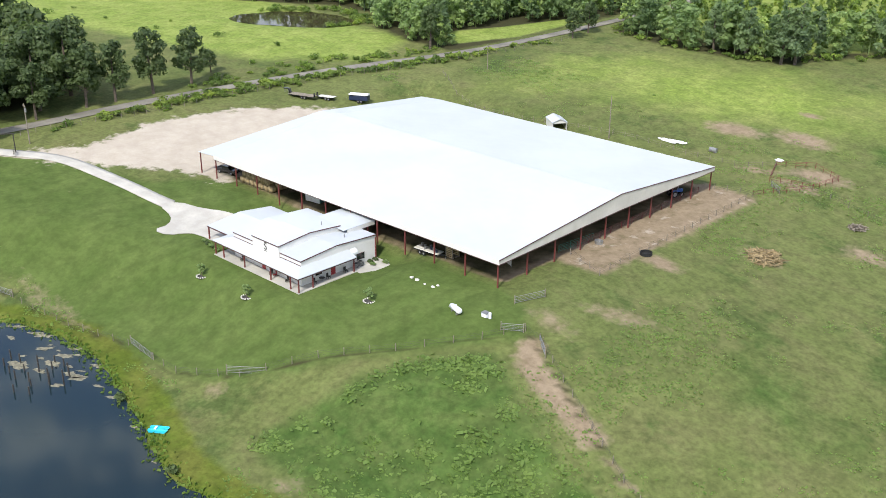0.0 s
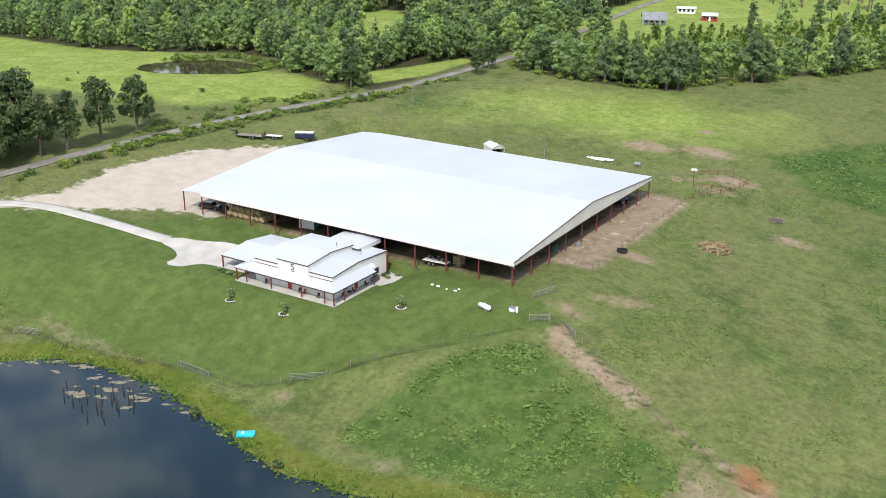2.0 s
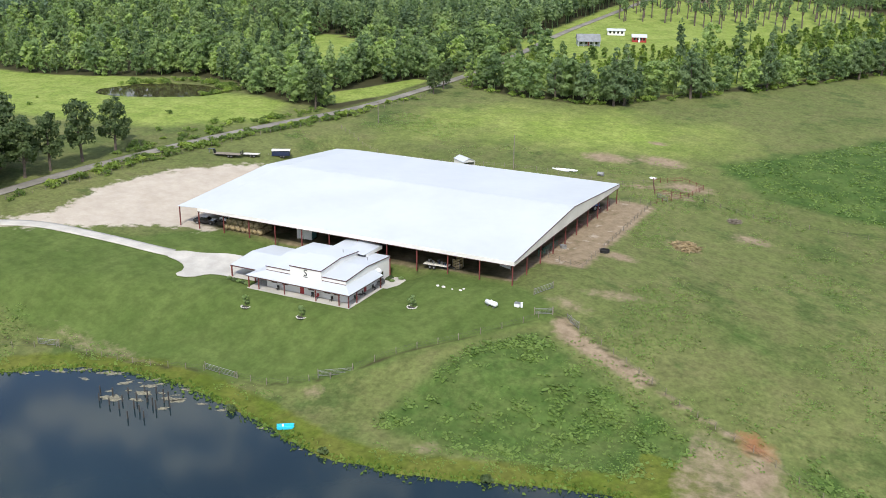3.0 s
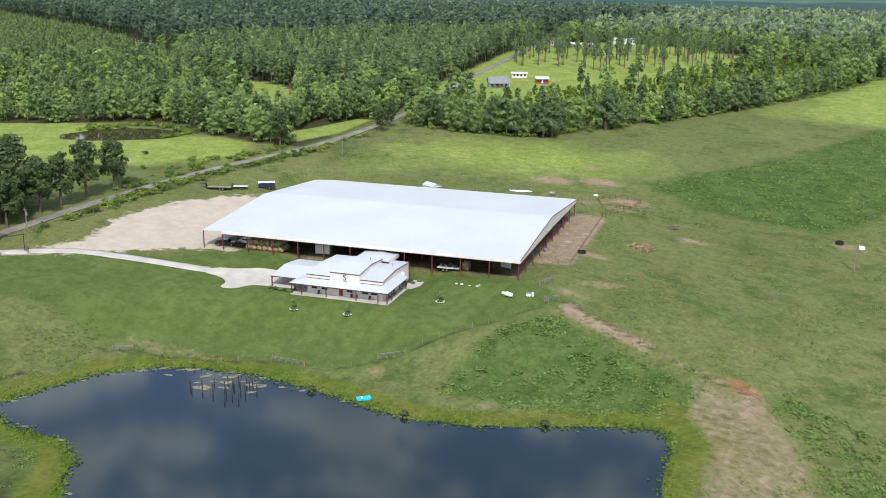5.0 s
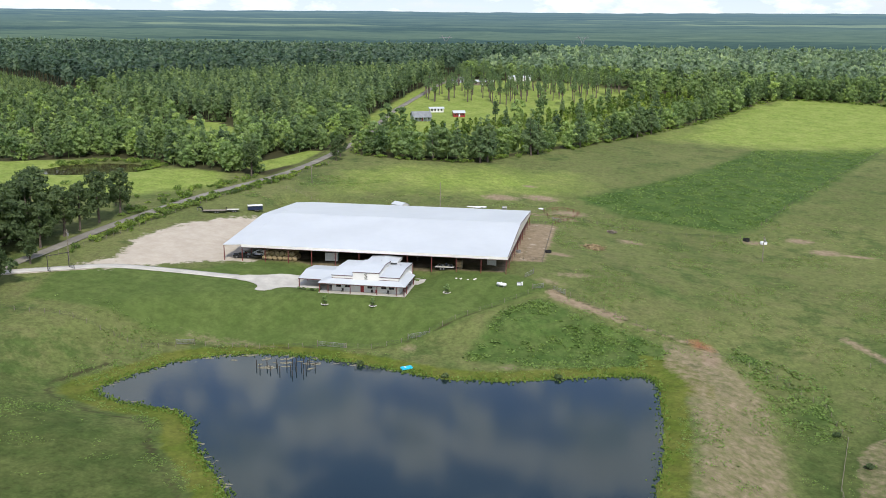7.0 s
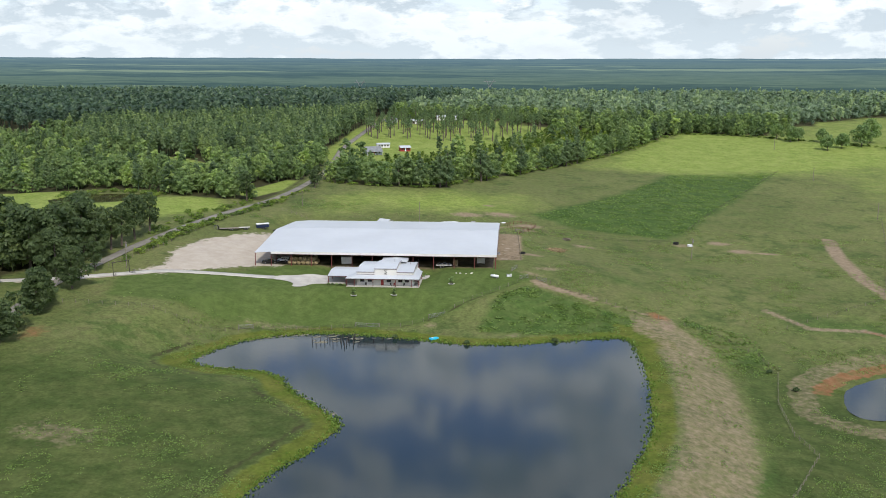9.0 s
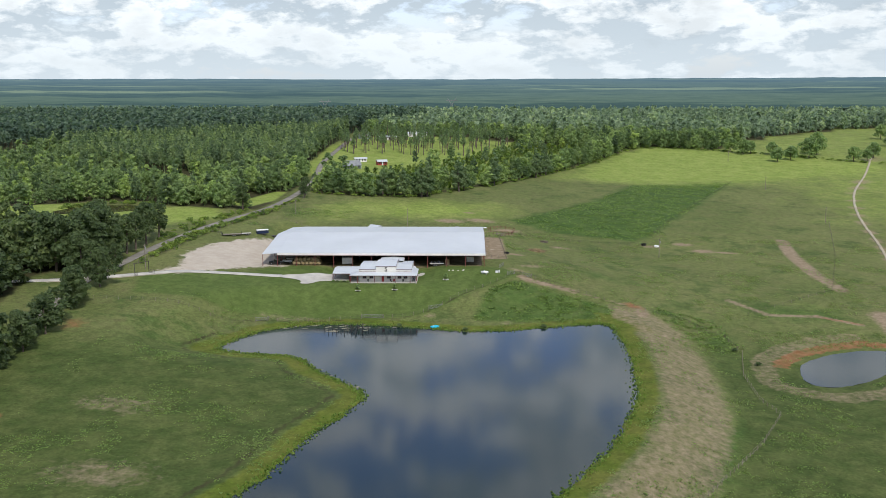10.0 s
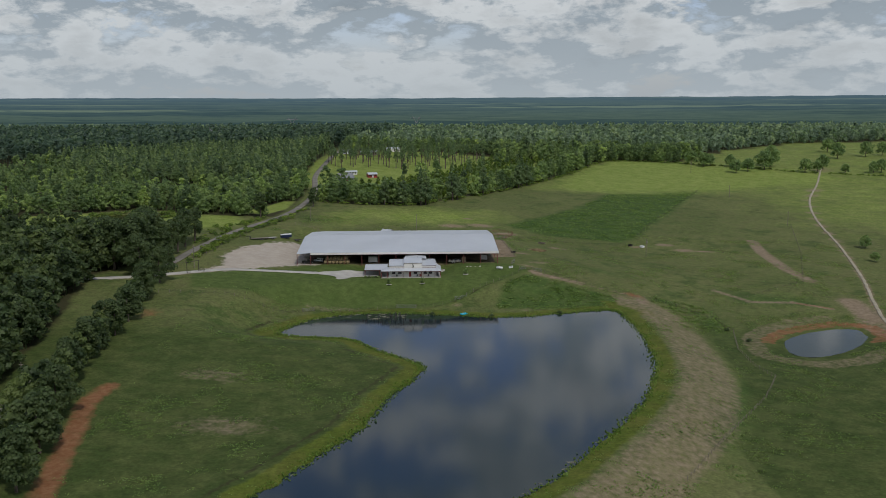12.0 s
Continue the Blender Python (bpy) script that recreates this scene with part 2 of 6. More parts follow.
# ---- building helpers ----
def finish(name, bm, mat, parent=None, smooth=False):
    mesh = bpy.data.meshes.new(name)
    bmesh.ops.recalc_face_normals(bm, faces=bm.faces)
    bm.to_mesh(mesh)
    bm.free()
    mesh.materials.append(mat)
    if smooth:
        mesh.shade_smooth()
    ob = new(name, mesh)
    ob.parent = parent
    return ob


def part(name, bm, mat, parent, label="", smooth=False):
    return tagged(finish(name, bm, mat, parent, smooth), label)


def thing(name, at, label, category, group="", turn=0.0):
    """An Empty at the thing's base, which parents its parts."""
    ob = new(name)
    ob.empty_display_size = 0.2
    ob.matrix_basis = pose(*at, 0, 0, turn)
    return tagged(ob, label, category, group)


def box(x0, x1, y0, y1, z0, z1, bevel=0.0, bm=None):
    own = bmesh.new()
    bmesh.ops.create_cube(own, size=1.0, matrix=Matrix.Translation(((x0 + x1) / 2, (y0 + y1) / 2, (z0 + z1) / 2)) @ Matrix.Diagonal((x1 - x0, y1 - y0, z1 - z0, 1)))
    if bevel:
        bmesh.ops.bevel(own, geom=own.edges[:], offset=bevel, segments=2, profile=0.5, affect="EDGES")
    return merge(bm, own)


def merge(bm, own):
    if bm is None:
        return own
    mesh = bpy.data.meshes.new("join")
    own.to_mesh(mesh)
    own.free()
    bm.from_mesh(mesh)
    bpy.data.meshes.remove(mesh)
    return bm


def rod(a, b, r0, r1=None, sides=8, bm=None, caps=True):
    a, b = Vector(a), Vector(b)
    own = bmesh.new()
    turn = (b - a).to_track_quat("Z", "Y").to_matrix().to_4x4()
    bmesh.ops.create_cone(own, cap_ends=caps, segments=sides, radius1=r0, radius2=r0 if r1 is None else r1, depth=(b - a).length, matrix=Matrix.Translation((a + b) / 2) @ turn)
    return merge(bm, own)


def ball(at, size, bm=None, detail=2, rough=0.0, seed=0):
    own = bmesh.new()
    bmesh.ops.create_icosphere(own, subdivisions=detail, radius=1.0)
    for v in own.verts:
        k = 1 + rough * noise.noise(v.co * 1.7 + Vector((seed * 3.1, seed, 0)))
        v.co = Vector((v.co.x * size[0] * k, v.co.y * size[1] * k, v.co.z * size[2] * k)) + Vector(at)
    return merge(bm, own)


def prism(points, axis, lo, hi, bm=None):
    """A solid whose outline, in the two other axes, is drawn from lo to hi along the axis."""
    own = bmesh.new()

    def place(p, v):
        return {"x": (v, *p), "y": (p[0], v, p[1]), "z": (*p, v)}[axis]

    ends = [[own.verts.new(place(p, v)) for p in points] for v in (lo, hi)]
    own.faces.new(ends[0])
    own.faces.new(reversed(ends[1]))
    for i in range(len(points)):
        j = (i + 1) % len(points)
        own.faces.new((ends[0][j], ends[0][i], ends[1][i], ends[1][j]))
    return merge(bm, own)


def slab(corners, thick, bm=None):
    """A flat sheet with thickness, below four corners."""
    own = bmesh.new()
    top = [own.verts.new(c) for c in corners]
    low = [own.verts.new((c[0], c[1], c[2] - thick)) for c in corners]
    own.faces.new(top)
    own.faces.new(reversed(low))
    for i in range(len(top)):
        j = (i + 1) % len(top)
        own.faces.new((top[j], top[i], low[i], low[j]))
    return merge(bm, own)


def mass_mesh(name, verts, faces, mat, kind="", smooth=False, tone=None):
    """One mesh from arrays of vertices and of triangles or quads."""
    mesh = bpy.data.meshes.new(name)
    verts, faces = np.asarray(verts, np.float32), np.asarray(faces, np.int32)
    mesh.vertices.add(len(verts))
    mesh.vertices.foreach_set("co", verts.ravel())
    n = faces.shape[1]
    mesh.loops.add(faces.size)
    mesh.loops.foreach_set("vertex_index", faces.ravel())
    mesh.polygons.add(len(faces))
    mesh.polygons.foreach_set("loop_start", np.arange(len(faces), dtype=np.int32) * n)
    mesh.update(calc_edges=True)
    mesh.materials.append(mat)
    if smooth:
        mesh.shade_smooth()
    else:
        shade = mesh.attributes.new("tone", "FLOAT", "POINT")
        shade.data.foreach_set("value", np.full(len(verts), 0.5, np.float32) if tone is None else np.asarray(tone, np.float32))
    return tagged(new(name, mesh), kind=kind)


# ---- the lie of the land ----
WATER_Z = -11.8
HILLS = [
    (-60, 40, 45, -4.01),
    (0, 0, 45, 9.01),
    (-20, -40, 45, -5.38),
    (60, -20, 45, -0.88),
    (90, -70, 45, -3.58),
    (60, 60, 45, -3.26),
    (-100, 40, 45, -0.64),
    (0, 90, 45, -1.43),
    (-50, -100, 110, -2.24),
    (100, -50, 110, 1.14),
    (90, 100, 110, 0.24),
    (-130, 0, 110, 7.28),
    (-40, 170, 110, 5.59),
    (200, -50, 110, -0.65),
    (0, -220, 110, -0.71),
    (250, 350, 300, -15.57),
    (-250, 300, 300, -0.54),
    (250, -250, 300, -17.5),
    (-250, -250, 300, -1.07),
    (0, 600, 300, 16.18),
]


def base(x, y):
    z = 4.1 - 0.41 * x / 100 + 2.03 * y / 100
    for cx, cy, spread, rise in HILLS:
        z = z + rise * np.exp(-((x - cx) ** 2 + (y - cy) ** 2) / (2 * spread * spread))
    far = np.maximum(np.hypot(x, y + 100) - 580, 0)
    near = np.exp(-far / 260)
    return z * near + (1 - near) * (13 + 0.0095 * far)


POND = np.array([(-90, -85), (-84, -73), (-79, -62), (-69, -55.5), (-56, -52), (-45, -52), (-33, -54.5), (-19, -58), (-8, -61.5), (6, -60.5), (20, -56),
                 (32, -52), (42, -49.5), (44.5, -56), (45, -84), (43, -112), (40.5, -130), (36, -148), (29, -168), (19, -188), (7, -207), (-4, -226), (-20, -245),
                 (-55, -262), (-82, -255), (-74, -236), (-68, -225), (-63, -214), (-58, -204), (-52, -192), (-49, -179), (-45.5, -164), (-40, -150), (-34.5, -134),
                 (-38, -127), (-46, -117), (-54, -107), (-58, -97), (-66, -92.5), (-78, -91)], float)
SMALL_POND = np.array([(101, -79), (109, -69), (121, -61), (133, -57), (140, -60), (138, -71), (128, -86), (115, -97), (104, -101), (98, -96)], float)
FAR_POND = np.array([(-213, 93), (-200, 93), (-186, 100), (-174, 108), (-171, 119), (-180, 127), (-200, 129), (-213, 120), (-219, 105)], float)


SMALL_Z, FAR_POND_Z = float(base(118.0, -78.0)) - 0.5, float(base(-194.0, 111.0)) - 0.7


def inside(x, y, poly):
    hit = np.zeros(np.shape(x), bool)
    for (x0, y0), (x1, y1) in zip(poly, np.roll(poly, -1, 0)):
        cross = (y0 > y) != (y1 > y)
        hit ^= cross & (x < (x1 - x0) * (y - y0) / (y1 - y0 + 1e-9) + x0)
    return hit


def reach(x, y, line, closed=False):
    """The distance to a line."""
    line = np.asarray(line, float)
    ends = np.roll(line, -1, 0) if closed else line[1:]
    best = np.full(np.shape(x), 1e9)
    for (x0, y0), (x1, y1) in zip(line, ends):
        dx, dy = x1 - x0, y1 - y0
        u = np.clip(((x - x0) * dx + (y - y0) * dy) / (dx * dx + dy * dy + 1e-9), 0, 1)
        best = np.minimum(best, np.hypot(x - x0 - u * dx, y - y0 - u * dy))
    return best


def signed(x, y, poly):
    d = reach(x, y, poly, True)
    return np.where(inside(x, y, poly), -d, d)


def rect(x, y, x0, x1, y0, y1):
    """The distance outside a rectangle."""
    return np.hypot(np.maximum(np.maximum(x0 - x, x - x1), 0), np.maximum(np.maximum(y0 - y, y - y1), 0))


def ease(d, width):
    u = np.clip(d / width, 0, 1)
    return u * u * (3 - 2 * u)


BARN_Z, HOUSE_Z = -0.8, -2.9


def land(x, y):
    x, y = np.asarray(x, float), np.asarray(y, float)
    z = base(x, y)
    k = ease(rect(x, y, -90, 2, -1, 73), 16)
    z = BARN_Z * (1 - k) + z * k
    k = ease(rect(x, y, -60, -25, -24, -3), 9)
    z = (HOUSE_Z - 0.06) * (1 - k) + z * k
    for poly, level, wide, bank in ((POND, WATER_Z, 26, 0.07), (SMALL_POND, SMALL_Z, 14, 0.10), (FAR_POND, FAR_POND_Z, 16, 0.05)):
        d = signed(x, y, poly)
        shore = level + np.where(d > 0, 0.05 + bank * np.minimum(d, 9), np.maximum(0.25 * d, -1.6))
        k = ease(d - 4, wide)
        z = np.where(d < 4 + wide, shore * (1 - k) + z * k, z)
    return z


def level(x, y):
    return float(land(x, y))


# ---- ground ----
ROAD = [(-156, -330), (-150, -260), (-146, -182), (-145, -108), (-147, -60), (-147, -38), (-142, -14), (-140, 8), (-135, 38), (-129.5, 62), (-123, 82), (-116, 98), (-109, 118),
        (-105, 143), (-103, 170), (-102, 201), (-104, 235), (-108, 275), (-112, 315), (-113, 350), (-112, 420), (-108, 560)]
DRIVE = [(-175, -47), (-160, -43), (-148, -39), (-139, -33.5), (-129, -27.5), (-122, -22.5), (-115, -19.5), (-105, -18), (-93, -16.5), (-84, -16), (-79.2, -15.5)]
LOT = np.array([(-124, -22), (-118, -14), (-121, 4), (-121, 15), (-116, 31), (-107, 43), (-100, 50), (-96, 56), (-84, 62), (-80, 30), (-82, 1), (-92, 0), (-98, -4), (-104, -9), (-112, -16.5), (-118, -21)], float)
TRACK = [(345, 480), (293, 362), (277, 330), (258, 290), (241, 245), (228, 205), (219, 174), (205, 116), (189, 60), (175, 14), (160, -28), (150, -62), (158, -120)]
EDGE = np.array([(-98, 176), (-92, 168), (-70, 164), (-46, 166), (-32, 172), (-25, 187), (-12, 205), (8, 235), (37, 286), (60, 328), (83, 368), (108, 420), (131, 468), (144, 486), (167, 493),
                 (209, 487), (266, 465), (306, 436), (345, 420), (400, 400)], float)
WOOD_RIGHT = np.array([*EDGE[:16].tolist(), (240, 540), (300, 620), (400, 720), (560, 780), (900, 800), (900, 1000), (-100, 1000), (-106, 560), (-106, 350), (-98, 201)], float)
WOOD_LEFT = np.array([(-116, 110), (-111, 135), (-109, 165), (-109, 210), (-114, 270), (-119, 330), (-119, 560), (-110, 1000), (-900, 1000), (-900, 120), (-420, 122), (-262, 118), (-228, 128), (-206, 140), (-180, 138), (-160, 120), (-140, 112)], float)
WOOD_NEAR = np.array([(-150, -300), (-155, -180), (-160, -110), (-166, -62), (-168, -40), (-158, -22), (-156, -5), (-170, 12), (-260, 25), (-420, 30), (-420, -300)], float)
CLEARING = np.array([(-118, 285), (-103, 257), (-84, 255), (-66, 285), (-42, 320), (-15, 369), (31, 466), (37, 498), (-12, 522), (-56, 540), (-100, 522), (-118, 425)], float)
GLADE = np.array([(-228, 256), (-222, 270), (-200, 258), (-182, 238), (-160, 196), (-148, 168), (-160, 164), (-180, 192), (-208, 228)], float)
GLADE_WEST = np.array([(-420, 196), (-330, 192), (-268, 190), (-236, 202), (-262, 206), (-330, 210), (-420, 216)], float)
GLADE_ROAD = np.array([(-134, 128), (-124, 148), (-117, 172), (-112, 172), (-113, 140), (-122, 118)], float)
YOUNG_PINES = np.array([(-900, 300), (-560, 296), (-383, 296), (-330, 338), (-322, 356), (-384, 398), (-448, 470), (-560, 565), (-900, 800)], float)
PINE_FOREST = np.array([(-306, 350), (-290, 292), (-240, 276), (-176, 262), (-119, 268), (-119, 560), (-150, 500), (-205, 466), (-262, 440), (-330, 402)], float)


SCRUB = np.array([(-94, 186), (-60, 178), (-36, 184), (-10, 222), (26, 288), (70, 368), (112, 452), (60, 470), (31, 466), (-15, 369), (-66, 285), (-84, 255), (-100, 250)], float)


def lines(lo, hi, dense_lo, dense_hi, step, grow=1.13):
    inner = list(np.arange(dense_lo, dense_hi + step, step))
    out, s = [], step
    v = inner[-1]
    while v < hi:
        s *= grow
        v += s
        out.append(min(v, hi))
    low, s, v = [], step, dense_lo
    while v > lo:
        s *= grow
        v -= s
        low.append(max(v, lo))
    return np.array(low[::-1] + inner + out)


def build_ground():
    xs, ys = lines(-4800, 4800, -165, 175, 1.5), lines(-1500, 4850, -255, 215, 1.5)
    x, y = np.meshgrid(xs, ys)
    z = land(x, y)
    cols, rows = len(xs), len(ys)
    index = np.arange(cols * rows).reshape(rows, cols)
    faces = np.stack([index[:-1, :-1], index[:-1, 1:], index[1:, 1:], index[1:, :-1]], -1).reshape(-1, 4)
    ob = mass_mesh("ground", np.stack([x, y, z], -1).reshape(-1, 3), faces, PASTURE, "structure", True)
    tagged(ob, "rolling green pasture with worn soil patches", "ground")
    x, y = x.ravel(), y.ravel()
    pond, small = signed(x, y, POND), signed(x, y, SMALL_POND)

    def blot(cx, cy, rx, ry, turn=0.0):
        c, s = math.cos(radians(turn)), math.sin(radians(turn))
        u, v = ((x - cx) * c + (y - cy) * s) / rx, ((y - cy) * c - (x - cx) * s) / ry
        return np.clip(1.25 - np.hypot(u, v), 0, 1)

    def band(line, half):
        return np.clip(1.5 - reach(x, y, line) / half, 0, 1)

    east = ((x > 45) | (y < -120)) & (x > -30) & (y > -240) & (y < -26)
    soil = np.clip(1.4 - np.abs(pond - 16) / 8.5, 0, 0.53) * east * ease(-22 - y, 10)
    soil = np.maximum.reduce([soil, blot(-16, 111, 9, 5, 10), blot(0, 117, 9, 5), blot(-6, 134, 4, 2), 0.8 * blot(24, 50, 5, 4), blot(1, 92, 6, 2.0, 25), blot(13, 99, 8, 5, 10), blot(12, 90, 6, 3),
                              blot(14, 30, 5, 3), 0.75 * blot(37, 69, 6, 4), blot(82, 88, 5, 3), blot(100, 95, 6, 4), blot(107, 82, 7, 4), blot(118, 80, 8, 1.8, -10),
                              0.55 * blot(20, 8, 10, 3, 20), 0.5 * blot(14, -2, 6, 3), band([(15, -9), (18, -13), (26, -16), (34, -19)], 2.1), 0.62 * band([(34, -19), (44, -23), (56, -27)], 0.7),
                              blot(58, -34, 4, 9), band([(154, 112), (149, 80), (147, 45), (149, 14)], 3.2), 0.7 * band([(97, -6), (108, -23), (126, -24)], 1.6), band([(126, -23), (139, -34)], 1.2),
                              band([(152, -22), (149, -50)], 5), np.where((x > 141) & (x < 180) & (y > -130) & (y < -20), np.clip(0.9 - small / 22, 0, 0.6), 0), 0.8 * band(TRACK, 1.6),
                              np.where((small > 7) & (small < 15) & (x < 135), 0.42, 0), 0.45 * blot(-88, -190, 16, 9), 0.42 * blot(-98, -150, 14, 8), 0.4 * blot(-70, -48, 20, 3),
                              0.9 * blot(-43, 200, 3, 2), 0.6 * blot(-20, -45, 3, 2), 0.5 * blot(7, -52, 3, 2)])
    pen = rect(x, y, -3, 9, 18, 74)
    soil = np.maximum(soil, np.clip(1.1 - pen / 2, 0, 1) * 0.85)
    under = rect(x, y, -89, -1.5, 3.0, 72)
    soil = np.maximum(soil, np.clip(1.0 - under / 1.5, 0, 1))
    clay = np.maximum.reduce([0.8 * blot(56, -26, 5, 3.5, -35), np.where((small > 2) & (small < 8), 0.62, 0) * (y > -82), 0.8 * band([(-118, -235), (-121, -217), (-124, -196), (-127, -176), (-125, -163)], 3.0), 0.5 * blot(-133, -89, 6, 9),
                              0.6 * band([(126, -24), (139, -33)], 1.0)])
    west = (x < -24) & (y < -70)
    sedge = np.clip(1.35 - np.abs(pond - 2.5) / np.where(west, 4.5, 3.6), 0, 1)
    sedge = np.maximum(sedge, np.clip(1.25 - np.abs(small - 2.0) / 3.5, 0, 1) * (y < -75))
    sedge = np.maximum(sedge, 0.9 * (np.abs(pond - 7) < 6) * ((x > 40) & (y > -62) & (y < -36)))
    lawn_area = np.array([(-112, -20), (-92, -14), (-82, -1), (0, -1), (8, -4), (12, -8), (0, -22), (-12, -34), (-26, -44), (-45, -46), (-80, -48), (-125, -50), (-128, -32)], float)
    lawn = np.clip(0.85 - signed(x, y, lawn_area) / 5, 0, 1)
    lush_field = np.array([(16, 124), (40, 153), (69, 199), (105, 280), (180, 314), (88, 112), (76, 98), (34, 106)], float)
    lush_bank = np.array([(2, -24), (12, -14), (24, -22), (48, -30), (44, -44), (20, -50), (-4, -50), (-2, -38)], float)
    # The two widest meadow blots also put cloud shade into the lush green.
    lush = np.maximum.reduce([np.clip(0.62 - signed(x, y, lush_field) / 9, 0, 0.9), np.clip(0.5 - signed(x, y, lush_bank) / 6, 0, 0.72), 0.75 * blot(68, -30, 9, 5, -20), 0.8 * blot(95, -150, 34, 50, 35),
                              0.7 * blot(120, -20, 22, 14), 0.85 * blot(-88, -165, 62, 105), 0.95 * blot(105, -185, 70, 95), 0.5 * blot(50, 8, 20, 9, -20), 0.45 * blot(62, 40, 16, 8), np.clip(0.85 - reach(x, y, [(82, -50), (76, -120), (62, -155), (40, -195)]) / 9, 0, 0.8)])
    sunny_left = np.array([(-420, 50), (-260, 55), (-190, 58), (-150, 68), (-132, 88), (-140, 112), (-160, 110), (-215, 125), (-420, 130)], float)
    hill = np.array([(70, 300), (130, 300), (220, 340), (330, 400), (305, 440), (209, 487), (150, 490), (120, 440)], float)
    # Sunlit stretches between cloud shadows are put into the grass colour.
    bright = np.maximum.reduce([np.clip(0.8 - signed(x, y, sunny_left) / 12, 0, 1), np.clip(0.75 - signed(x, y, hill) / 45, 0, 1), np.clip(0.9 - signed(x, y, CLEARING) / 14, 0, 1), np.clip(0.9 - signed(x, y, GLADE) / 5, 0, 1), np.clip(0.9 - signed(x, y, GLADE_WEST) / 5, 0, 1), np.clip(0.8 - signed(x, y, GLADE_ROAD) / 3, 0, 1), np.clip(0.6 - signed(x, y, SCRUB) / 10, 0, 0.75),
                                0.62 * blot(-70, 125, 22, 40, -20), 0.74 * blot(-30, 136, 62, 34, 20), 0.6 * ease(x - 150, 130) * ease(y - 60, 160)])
    gravel = np.maximum.reduce([0.34 * np.clip(1.1 - pen / 2, 0, 1), np.clip(0.66 - signed(x, y, LOT) / 13, 0, 1), band(DRIVE[1:6], 2.2)])
    dark_soil_and_shade = np.zeros(len(x))
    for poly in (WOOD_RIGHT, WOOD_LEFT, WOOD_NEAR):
        dark_soil_and_shade = np.maximum(dark_soil_and_shade, np.clip(0.5 - signed(x, y, poly) / 8, 0, 1))
    dark_soil_and_shade = dark_soil_and_shade * np.clip(signed(x, y, CLEARING) / 10, 0, 1) * np.clip(0.3 + signed(x, y, SCRUB) / 10, 0.2, 1) * np.clip(signed(x, y, GLADE) / 4, 0, 1) * np.clip(signed(x, y, GLADE_WEST) / 4, 0, 1) * np.clip(signed(x, y, GLADE_ROAD) / 3, 0, 1)
    # Meadows coloured darker for the cloud shade lying on them.
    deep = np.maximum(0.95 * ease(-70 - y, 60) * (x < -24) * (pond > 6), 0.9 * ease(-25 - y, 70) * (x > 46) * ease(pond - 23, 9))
    trail = np.clip(1.15 - np.abs(pond - 8.5) / 1.1, 0, 0.62) * west * (x > -110)
    ditch = 0.66 * np.maximum(band([(13, -7), (24, -13), (33, -18), (42, -23), (57, -29)], 0.7), 0.9 * band([(-96, -58), (-78, -52), (-60, -49.5), (-45, -46), (-30, -46), (-19, -41), (-10, -32), (-1, -23.5), (12, -8)], 0.55))
    # Roof shade is put into the barn floor's dirt, trench shade into the trail.
    dark_soil_and_shade = np.maximum.reduce([dark_soil_and_shade, trail, ditch, 0.56 * np.clip(1.0 - rect(x, y, -88, -3, 3, 70) / 2.5, 0, 1)])
    dug = [("soil", soil), ("clay", clay), ("sedge", sedge), ("lawn", lawn), ("lush", lush), ("bright", bright), ("gravel", gravel), ("dark_soil_and_shade", dark_soil_and_shade), ("deep", deep)]
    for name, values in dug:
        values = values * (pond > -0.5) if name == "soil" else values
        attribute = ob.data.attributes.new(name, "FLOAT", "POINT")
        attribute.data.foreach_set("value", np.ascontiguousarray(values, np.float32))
    return ob


ground = build_ground()


def pool(name, poly, z, mat, label):
    bm = bmesh.new()
    grown = poly.mean(0) + (poly - poly.mean(0))
    bm.faces.new([bm.verts.new((px, py, z)) for px, py in grown])
    bmesh.ops.triangulate(bm, faces=bm.faces[:])
    return tagged(finish(name, bm, mat), label, "pond", kind="structure")


def round_off(poly, times=2):
    for _ in range(times):
        after = np.roll(poly, -1, 0)
        poly = np.stack([poly * 0.75 + after * 0.25, poly * 0.25 + after * 0.75], 1).reshape(-1, 2)
    return poly


def ragged(poly, size, seed):
    poly = round_off(poly, 3)
    push = [Vector((noise.noise((px * 0.16 + seed, py * 0.16, 0)), noise.noise((px * 0.16, py * 0.16 + seed, 5)))) * size for px, py in poly]
    return poly + np.array(push)


pool("water", ragged(POND, 2.2, 3), WATER_Z, POND_WATER, "still dark pond reflecting the clouds")
pool("water", ragged(SMALL_POND, 1.2, 8), SMALL_Z, POND_WATER, "small stock pond with clay banks")
pool("water", ragged(FAR_POND, 2.0, 12), FAR_POND_Z, MUDDY_WATER, "muddy brown pond beyond the road")


